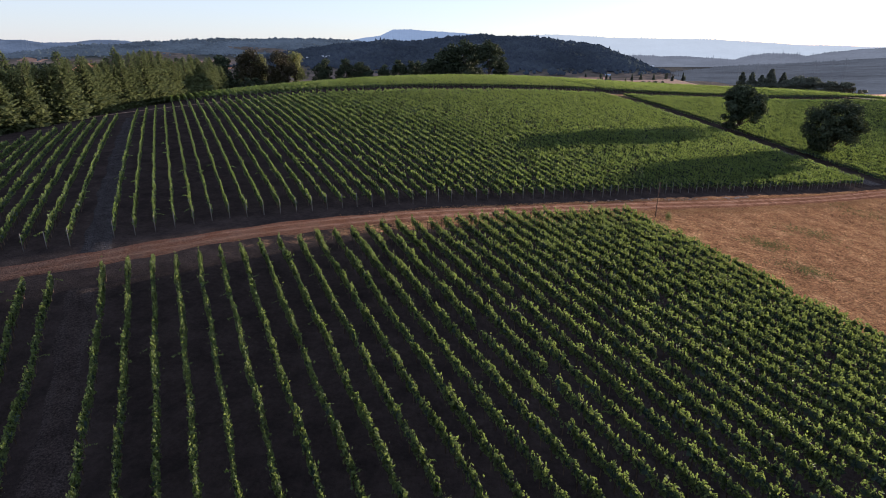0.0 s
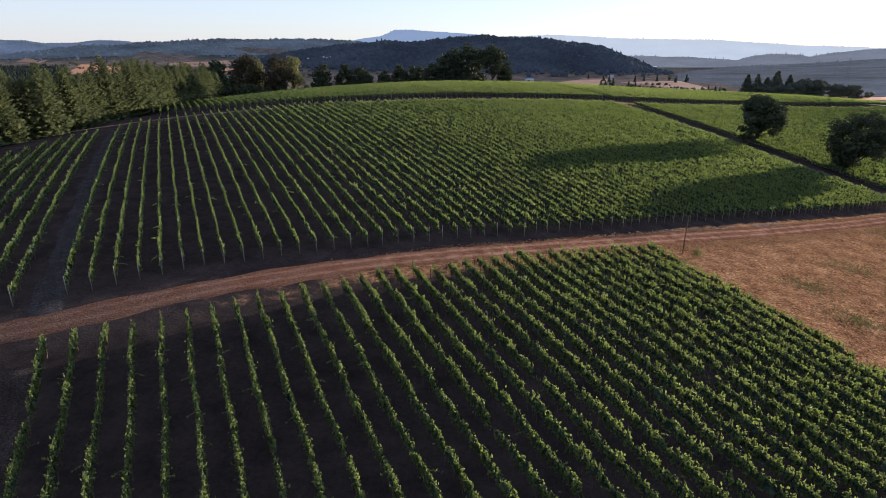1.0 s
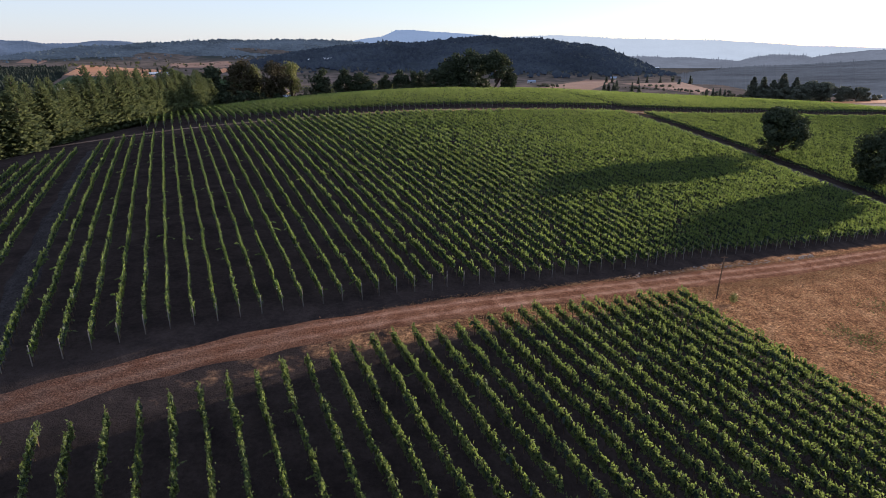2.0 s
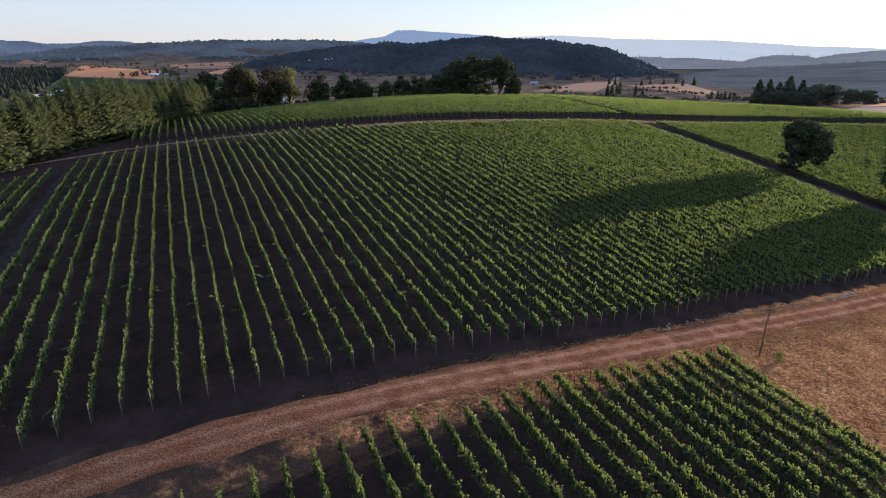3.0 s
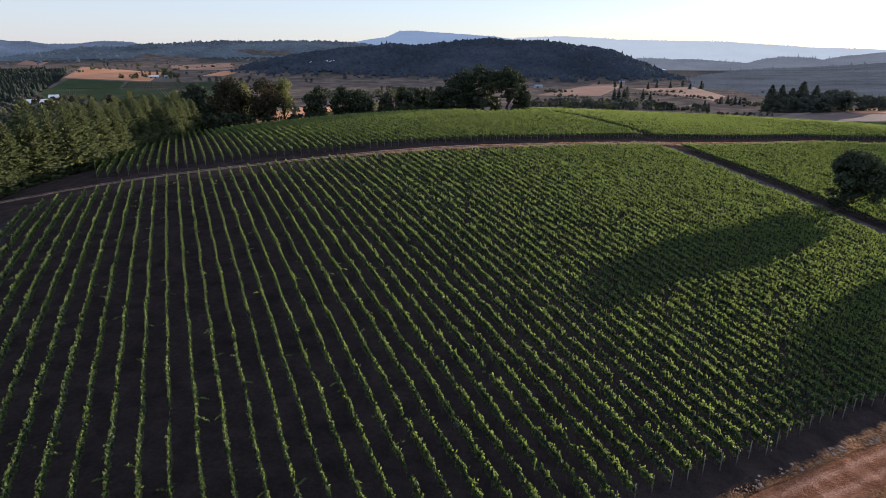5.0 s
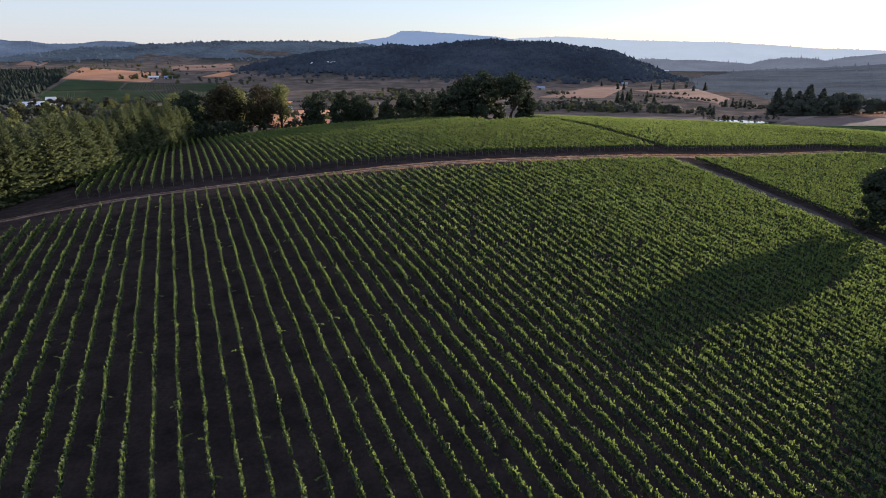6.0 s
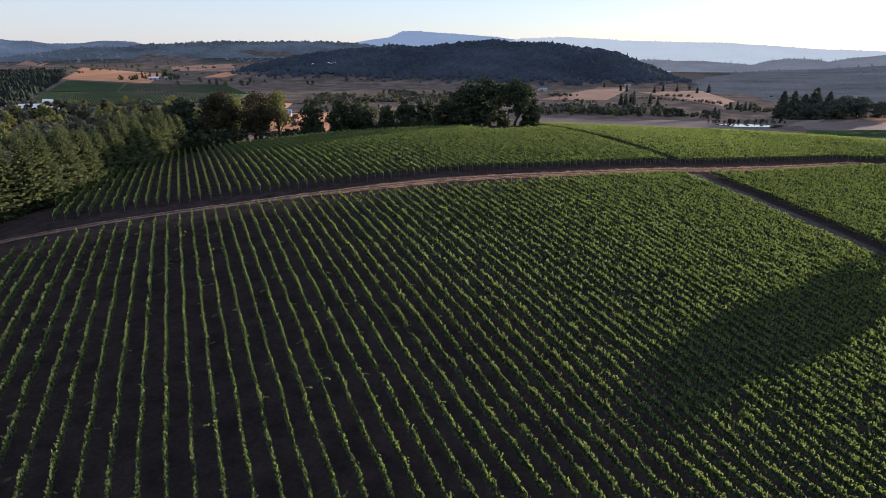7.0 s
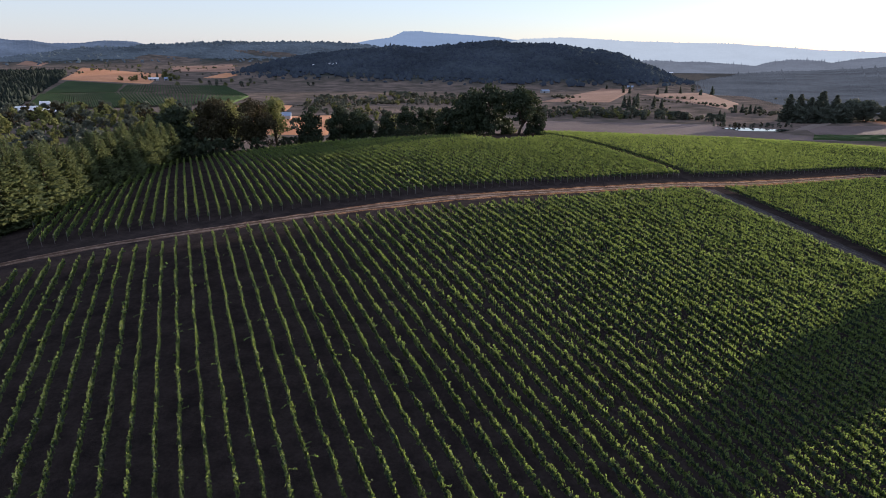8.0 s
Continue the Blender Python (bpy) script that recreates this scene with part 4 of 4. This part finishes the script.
p.inputs["Base Color"].default_value, p.inputs["Roughness"].default_value = (0.02, 0.03, 0.035, 1), 0.06
bump(nt, p, noise_node(nt, 0.8, 3.0), 0.1, 0.05)
tagged(new("water", bm_mesh("water", bm, m)), "small still pond that mirrors the bright sky", "pond", kind="structure")


def far_trees(name, label, places, height, material, seed, conifer=0.2):
    """A wood too far off to count: small ragged crowns, one object."""
    r = np.random.default_rng(seed)
    x, y = places
    n = len(x)
    z = land(x, y)
    stand = 0.5 + 0.5 * np.sin(x / 43 + 1.7 * np.sin(y / 61)) * np.sin(y / 37 + 1.3 * np.sin(x / 53))
    h = height * (0.35 + 0.75 * r.random(n) ** 1.6) * (0.6 + 0.75 * stand)
    sharp = r.random(n) < conifer * (0.3 + 1.4 * stand)
    h = np.where(sharp, h * r.uniform(0.95, 1.5, n), h)
    w = np.where(sharp, h * 0.24, h * r.uniform(0.6, 0.95, n))
    levels = [(0.0, 0.62, 1.0), (0.42, 1.0, 0.6), (0.8, 0.66, 0.25), (1.0, 0.12, 0.02)]
    sides = 6 if n < 2000 else 4
    if n >= 2000:
        levels = [(0.1, 0.75, 1.0), (0.6, 0.95, 0.5), (1.0, 0.15, 0.02)]
    rings = []
    turn = r.random((n, 1)) * 6.28
    for q, round_w, cone_w in levels:
        k = np.where(sharp, cone_w * 1.5, round_w)
        ang = turn + np.arange(sides) * 2 * math.pi / sides + r.normal(0, 0.25, (n, sides))
        rad = (w * k)[:, None] * r.uniform(0.65, 1.35, (n, sides))
        rings.append(np.stack([x[:, None] + rad * np.cos(ang), y[:, None] + rad * np.sin(ang), (z + h * q)[:, None] + h[:, None] * r.normal(0, 0.07, (n, sides))], -1))
    v = np.stack(rings, 1)
    i = np.arange(n * len(levels) * sides).reshape(n, len(levels), sides)
    f = np.stack([i[:, :-1], np.roll(i, -1, 2)[:, :-1], np.roll(i, -1, 2)[:, 1:], i[:, 1:]], -1).reshape(-1, 4)
    tagged(new(name, raw_mesh(name, v.reshape(-1, 3), f, material, True)), label, "woods", kind="stuff")


def scatter(n, seed, test, box):
    r = np.random.default_rng(seed)
    # an even spread with some disorder
    wide, deep = box[2] - box[0], box[3] - box[1]
    cell = math.sqrt(wide * deep / n)
    gx, gy = np.meshgrid(np.arange(box[0], box[2], cell), np.arange(box[1], box[3], cell))
    x, y = gx.ravel() + r.uniform(-0.6, 0.6, gx.size) * cell, gy.ravel() + r.uniform(-0.6, 0.6, gx.size) * cell
    n = len(x)
    ok = test(x, y, r.random(n))
    return x[ok], y[ok]


def hill_height(x, y):
    return np.interp(x, *np.array(HILL_CREST).T) * step(1330 + 0.00022 * (x - 150) ** 2, 1830, y)


hill_wood = scatter(14000, 31, lambda x, y, q: (hill_height(x, y) > 4 + 22 * q) & (y < 2020) & (x > -600 + 60 * q), (-700, 1330, 760, 2020))
far_trees("hazy_hill_woods", "dark wooded hill of mixed trees in shade", hill_wood, 11.5, HAZE_BLUE_WOODS, 41, 0.1)
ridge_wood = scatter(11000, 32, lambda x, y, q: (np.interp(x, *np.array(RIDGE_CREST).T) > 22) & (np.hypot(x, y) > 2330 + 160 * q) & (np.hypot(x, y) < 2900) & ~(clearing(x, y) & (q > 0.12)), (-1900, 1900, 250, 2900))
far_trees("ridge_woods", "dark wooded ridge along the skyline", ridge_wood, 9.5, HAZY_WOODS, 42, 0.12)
west_wood = scatter(17000, 35, lambda x, y, q: (x < -532 - 0.585 * (y - 765)) & (x > -760 - 0.585 * (y - 765)), (-1400, 765, -530, 1760))
far_trees("west_woods", "dark block of tall conifers in the valley", west_wood, 9.5, WOODS, 45, 0.75)



def canopy(name, label, box, cell, test, material, seed):
    """A closed, uneven lower-canopy sheet under taller crowns, filling gaps with haze tone."""
    xs, ys = np.arange(box[0], box[2], cell), np.arange(box[1], box[3], cell)
    gx, gy = np.meshgrid(xs, ys)
    ok = test(gx, gy)
    gz = land(gx, gy) + np.where(ok, 2.5 + 2.5 * np.random.default_rng(seed).random(gx.shape), -1.0)
    idx = np.arange(gx.size).reshape(gx.shape)
    f = np.stack([idx[:-1, :-1], idx[:-1, 1:], idx[1:, 1:], idx[1:, :-1]], -1)
    keep = ok[:-1, :-1] | ok[:-1, 1:] | ok[1:, 1:] | ok[1:, :-1]
    tagged(new(name, raw_mesh(name, np.stack([gx, gy, gz], -1).reshape(-1, 3), f[keep], material, True)), label, "woods", kind="stuff")


# sheets added under the crowns so that gaps show the haze glow
canopy("hill_haze_sheet", "added haze-toned sheet under the crowns of the wooded hill", (-700, 1330, 760, 2030), 9, lambda x, y: (hill_height(x, y) > 20) & (y < 2020) & (x > -570), HAZE_BLUE_WOODS, 51)
canopy("ridge_haze_sheet", "added haze-toned sheet under the crowns of the wooded ridge", (-1900, 1900, 250, 2900), 14, lambda x, y: (np.interp(x, *np.array(RIDGE_CREST).T) > 22) & (np.hypot(x, y) > 2430) & (np.hypot(x, y) < 2890) & ~clearing(x, y), HAZY_WOODS, 52)

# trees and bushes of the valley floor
bush_kinds = [oak_meshes(9, 9, 340, 1.2, HAZED_LEAVES, 71, 0.02, 14, 6), oak_meshes(8, 9.5, 390, 1.1, POPLAR, 72, 0.02, 14, 8), oak_meshes(10, 8, 390, 1.1, POPLAR, 73, 0.04, 14, 7), oak_meshes(9, 8, 340, 1.1, RUSSET, 74, 0.03, 12, 5), fir_meshes(15, 6.5, 75, 2, 1.3, HAZED_LEAVES)]


def hedge(count, box, kinds, low, high, group, seed):
    r = random.Random(seed)
    for _ in range(count):
        x, y = r.uniform(box[0], box[2]), r.uniform(box[1], box[3])
        k = r.choice(kinds)
        words = ("dark green bushy tree in the valley", "pale green willow bush in the valley", "pale yellow-green tree in the valley", "russet autumn bush in the valley", "small dark conifer in the valley")[k]
        make_tree(("broadleaf_tree", "willow_bush", "poplar_tree", "russet_bush", "fir_tree")[k], bush_kinds[k], words, ("tree", "bush", "tree", "bush", "conifer")[k], group, x, y, r.uniform(0, 6.28), r.uniform(low, high), "needles" if k == 4 else "crown")


hedge(190, (-480, 590, -190, 760), (1, 2, 1, 0, 3, 0), 0.9, 1.6, "valley bushes by the barns", 1)
hedge(120, (-380, 380, -165, 590), (1, 0, 2, 0), 1.0, 1.6, "valley bushes behind the plantation", 2)
hedge(34, (-210, 780, -130, 960), (1, 0, 0), 0.7, 1.2, "meadow bushes", 3)
hedge(90, (-125, 905, 15, 1120), (0, 0, 1, 0), 0.7, 1.0, "orchard block in the meadow", 4)
hedge(34, (-150, 590, 60, 780), (0, 1, 2), 0.7, 1.3, "bushes behind the crest", 5)
hedge(125, (95, 790, 285, 870), (0, 0, 0, 1), 0.7, 1.2, "hedge along the tilled field", 6)
hedge(8, (245, 940, 305, 990), (4,), 0.9, 1.4, "small conifers on the dry slope", 7)
hedge(8, (378, 860, 420, 890), (4, 0), 0.7, 1.1, "small trees beyond the pond", 8)
hedge(8, (290, 765, 325, 785), (0, 4), 0.7, 1.2, "bushes by the pond", 9)
hedge(26, (285, 716, 372, 730), (0, 0, 3), 0.35, 0.6, "low scrub on the pond bank", 14)
hedge(16, (-790, 1440, -660, 1540), (2, 1, 4), 0.9, 1.7, "farm trees", 10)
hedge(26, (-1180, 1780, -780, 1990), (1, 0), 0.7, 1.2, "trees along the stubble field", 11)
hedge(20, (-600, 1240, -300, 1500), (0, 1), 0.7, 1.3, "field trees", 12)
hedge(14, (300, 1200, 540, 1420), (0, 4), 0.7, 1.2, "trees at the foot of the hill", 13)

DULL = leafy("dull_scrub", (0.045, 0.045, 0.028), (0.11, 0.10, 0.06), (0.12, 0.11, 0.05), 0.1, 0.8, 0.01)


def patchy(x, y, q):
    return np.sin(x / 31 + 2 * np.sin(y / 57)) * np.sin(y / 43 + np.sin(x / 67)) > 0.3 + 0.5 * q


scrub = np.concatenate([np.stack(scatter(*a), 1) for a in [(2600, 81, patchy, (-300, 600, 70, 1080)), (1500, 82, patchy, (80, 790, 620, 1150)), (900, 84, patchy, (-1300, 1650, -500, 2150))]])
far_trees("scrub", "low dull scrub scattered over the valley floor", (scrub[:, 0], scrub[:, 1]), 4.5, DULL, 47, 0.0)

# farm buildings
WHITE_METAL = mottled("white_roof_metal", (0.62, 0.64, 0.66), (0.8, 0.81, 0.82), 0.1, 2.0, 0.5, 0.1)
GREY_WALL = mottled("grey_boards", (0.30, 0.30, 0.31), (0.45, 0.45, 0.46), 0.2, 3.0, 0.8, 0.2)
BLUE_METAL = mottled("blue_grey_roof", (0.20, 0.26, 0.36), (0.30, 0.37, 0.48), 0.1, 2.0, 0.5, 0.1)
DARK_OPENING = mottled("dark_doors", (0.03, 0.03, 0.035), (0.06, 0.06, 0.065), 0.3, 3.0, 0.7, 0.1)


def shed(x, y, turn, length, width, wall_h, roof_h, roof, label, name="barn"):
    ob = thing(name, label, "building", "farm buildings", at=(x, y, float(land(x, y))))
    ob.rotation_euler = (0, 0, radians(turn))
    l, w = length / 2, width / 2
    v = [(-l, -w, -1), (l, -w, -1), (l, w, -1), (-l, w, -1), (-l, -w, wall_h), (l, -w, wall_h), (l, w, wall_h), (-l, w, wall_h), (-l, 0, wall_h + roof_h), (l, 0, wall_h + roof_h)]
    bm = bmesh.new()
    vs = [bm.verts.new(p) for p in v]
    for f in ((0, 1, 5, 4), (1, 2, 6, 9, 5), (2, 3, 7, 6), (3, 0, 4, 8, 7)):
        bm.faces.new([vs[k] for k in f])
    part("wall", bm_mesh("wall", bm, GREY_WALL), ob)
    o = 0.6
    for side in (-1, 1):
        bm = bmesh.new()
        a = [(-l - o, side * (w + o), wall_h - 0.15), (l + o, side * (w + o), wall_h - 0.15), (l + o, 0, wall_h + roof_h + 0.15), (-l - o, 0, wall_h + roof_h + 0.15)]
        lo, hi = [bm.verts.new(p) for p in a], [bm.verts.new((p[0], p[1], p[2] + 0.2)) for p in a]
        for f in (lo, hi, *[(lo[k], lo[(k + 1) % 4], hi[(k + 1) % 4], hi[k]) for k in range(4)]):
            bm.faces.new(f)
        bmesh.ops.recalc_face_normals(bm, faces=bm.faces)
        part("roof", bm_mesh("roof", bm, roof), ob)
    for k in range(max(1, int(length / 9))):
        bm = bmesh.new()
        bmesh.ops.create_cube(bm, size=1, matrix=Matrix.Translation((-l + 4.5 + 9 * k, -w - 0.04, wall_h * 0.4)) @ Matrix.Diagonal((3.2, 0.12, wall_h * 0.8, 1)))
        part("door", bm_mesh("door", bm, DARK_OPENING), ob)
    return ob


shed(-474, 712, 25, 22, 12, 5, 3.5, WHITE_METAL, "long white farm shed among bushes in the valley")
shed(-436, 690, 20, 26, 13, 5, 3.0, WHITE_METAL, "white-roofed farm shed beside trees")
shed(-470, 735, 25, 9, 9, 9, 3, WHITE_METAL, "tall white farm building behind sheds")
shed(-186, 684, 10, 22, 11, 4, 3.0, BLUE_METAL, "blue-roofed farmhouse behind the trees", "farmhouse")
shed(-719, 1470, 30, 22, 10, 4, 3.0, WHITE_METAL, "small pale farm building by tall trees", "farmhouse")
shed(-688, 1480, 10, 18, 9, 4, 3.0, BLUE_METAL, "small dark farm building by tall trees", "farmhouse")
shed(-381, 1636, 15, 26, 12, 4, 3.0, WHITE_METAL, "distant white building on the wooded slope", "farmhouse")
shed(-319, 1628, -10, 26, 12, 4, 3.0, WHITE_METAL, "distant long white building on the wooded slope", "farmhouse")
shed(180, 1258, 20, 16, 9, 3.5, 2.5, BLUE_METAL, "distant blue-roofed house below the hill", "farmhouse")
shed(392, 1400, -15, 13, 8, 3.0, 2.5, BLUE_METAL, "pale blue-roofed house at the foot of the wooded hill", "farmhouse")
shed(900, 2650, 5, 90, 20, 6, 3.0, WHITE_METAL, "long pale greenhouse far down the valley", "greenhouse")

clump_kinds = [fir_meshes(35, 27, 61, 8, 2.2, HAZED_LEAVES), fir_meshes(39, 29, 62, 8, 2.2, HAZED_LEAVES), fir_meshes(28, 25, 63, 8, 2.1, HAZED_LEAVES)]
clump_oaks = [oak_meshes(25, 24, 3000, 1.4, HAZED_LEAVES, 64, 0.08, 44, 8), oak_meshes(23, 23, 2800, 1.4, HAZED_LEAVES, 65, 0.1, 40, 7)]
r = random.Random(17)
for kind, x, y, size in [(0, 396, 778, 0.93), (2, 402, 769, 0.8), (1, 411, 782, 0.84), (0, 418, 772, 0.78), (2, 425, 784, 1.02), (1, 432, 774, 0.95), (0, 437, 786, 0.98), (2, 444, 770, 0.9), (0, 452, 780, 0.9), (1, 457, 788, 0.72), (2, 462, 774, 0.75)]:
    make_tree("fir_tree", clump_kinds[kind], "tall dark ragged conifer in a valley group", "conifer", "tree group by the pond", x, y, r.uniform(0, 6.28), size, "needles")
for k, (x, y, size) in enumerate([(404, 764, 0.75), (414, 766, 0.85), (428, 763, 0.8), (440, 765, 0.9), (455, 768, 0.95), (466, 775, 1.12), (475, 782, 1.1), (486, 776, 1.12), (497, 784, 1.02), (509, 777, 0.88), (520, 783, 0.8), (532, 778, 0.84), (545, 783, 0.72)]):
    make_tree("oak_tree", clump_oaks[k % 2], "dark broadleaf tree in a valley group", "tree", "tree group by the pond", x, y, r.uniform(0, 6.28), size)

# far hills on the skyline


def skyline(name, points, deep, label, material, bumps=4.0, seed=1, trees=0.0, foot=-10.0):
    """A range of hills with a crest through the given heights, sloping to both sides."""
    p = np.array(points, float)
    d = np.r_[0, np.cumsum(np.hypot(*np.diff(p[:, :2], axis=0).T))]
    q = np.linspace(0, d[-1], 700)
    x, y, z = (np.interp(q, d, p[:, k]) for k in range(3))
    r = np.random.default_rng(seed)
    z = z + sum(bumps / k**0.8 * np.sin(q * k / 130.0 + r.random() * 7) for k in range(1, 14)) * 0.35
    z = z + trees * (0.75 * r.random(700) ** 2.2 + 1.1 * (r.random(700) < 0.02)) * (0.35 + 0.65 * (np.sin(q / 61) + np.sin(q / 143) > -0.5))
    rows = []
    deep = np.interp(q, d, deep) if isinstance(deep, list) else deep
    for k, drop in ((-1.0, 1.0), (-0.5, 0.55), (-0.15, 0.12), (0.0, 0.0), (0.1, 0.1)):
        ux, uy = x / np.hypot(x, y), y / np.hypot(x, y)
        px, py, pz = x + ux * deep * k, y + uy * deep * k, z * (1 - drop) + (foot or 0.8) * drop
        rows.append(np.stack([px, py, land(px, py) - 0.6 if foot is None and drop == 1.0 else pz], -1))
    v = np.stack(rows, 1)
    i = np.arange(v.shape[0] * v.shape[1]).reshape(v.shape[:2])
    f = np.stack([i[:-1, :-1], i[1:, :-1], i[1:, 1:], i[:-1, 1:]], -1).reshape(-1, 4)
    tagged(new(name, raw_mesh(name, v.reshape(-1, 3), f, material, True)), label, "hills", kind="structure")


# haze painted into the far hills: each glows in its own tone
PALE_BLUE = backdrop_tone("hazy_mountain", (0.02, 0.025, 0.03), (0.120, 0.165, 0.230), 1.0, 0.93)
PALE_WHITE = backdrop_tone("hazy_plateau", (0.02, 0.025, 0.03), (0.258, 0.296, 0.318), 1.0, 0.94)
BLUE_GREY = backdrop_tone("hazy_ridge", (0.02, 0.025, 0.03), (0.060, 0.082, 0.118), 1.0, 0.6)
HAZE_GREY = backdrop_tone("hazy_east_ridge", (0.02, 0.025, 0.03), (0.090, 0.102, 0.118), 1.0)
HAZE_GREY_DARK = backdrop_tone("hazy_east_slope", (0.02, 0.022, 0.022), (0.054, 0.062, 0.073), 1.0, 0.5)
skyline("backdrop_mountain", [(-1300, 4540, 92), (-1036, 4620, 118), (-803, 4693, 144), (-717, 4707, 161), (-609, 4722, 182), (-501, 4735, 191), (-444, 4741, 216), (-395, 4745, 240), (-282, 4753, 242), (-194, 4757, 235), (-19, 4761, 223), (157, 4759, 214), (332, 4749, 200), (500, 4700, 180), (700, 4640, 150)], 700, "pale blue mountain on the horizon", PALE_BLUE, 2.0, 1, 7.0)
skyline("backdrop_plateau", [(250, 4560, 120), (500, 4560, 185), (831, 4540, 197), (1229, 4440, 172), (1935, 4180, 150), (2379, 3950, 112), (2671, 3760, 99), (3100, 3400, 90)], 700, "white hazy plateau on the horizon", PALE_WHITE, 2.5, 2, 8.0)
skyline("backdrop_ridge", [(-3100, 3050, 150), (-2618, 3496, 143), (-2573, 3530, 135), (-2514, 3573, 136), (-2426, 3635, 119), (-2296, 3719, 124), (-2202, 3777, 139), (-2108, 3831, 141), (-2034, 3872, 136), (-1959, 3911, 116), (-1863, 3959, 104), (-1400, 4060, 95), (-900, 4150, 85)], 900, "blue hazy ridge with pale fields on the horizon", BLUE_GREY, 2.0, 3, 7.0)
skyline("backdrop_east_ridge", [(600, 3260, 16), (800, 3240, 30), (945, 3211, 38), (995, 3195, 48), (1058, 3174, 50), (1143, 3144, 44), (1261, 3097, 45), (1387, 3041, 33), (1473, 2999, 27), (1527, 2970, 47), (1598, 2932, 56), (1706, 2868, 54), (1732, 2852, 43), (1805, 2805, 62), (1864, 2765, 70), (1901, 2739, 75), (2100, 2600, 90), (2300, 2450, 98)], 420, "blue-grey wooded ridge in the haze", HAZE_GREY, 2.5, 4, 9.0)
skyline("backdrop_east_slope", [(600, 1600, -4), (676, 1737, -1), (825, 1981, 0), (1090, 2360, 3), (1300, 2560, 7), (1470, 2640, 12), (1600, 2640, 19), (1720, 2620, 25), (1850, 2640, 34), (2100, 2500, 46), (2400, 2300, 54)], [200, 450, 850, 1300, 1800, 2050, 2100, 2150, 2250, 2300, 2400], "dark wooded slope in the haze", HAZE_GREY_DARK, 1.5, 5, 8.0, None)
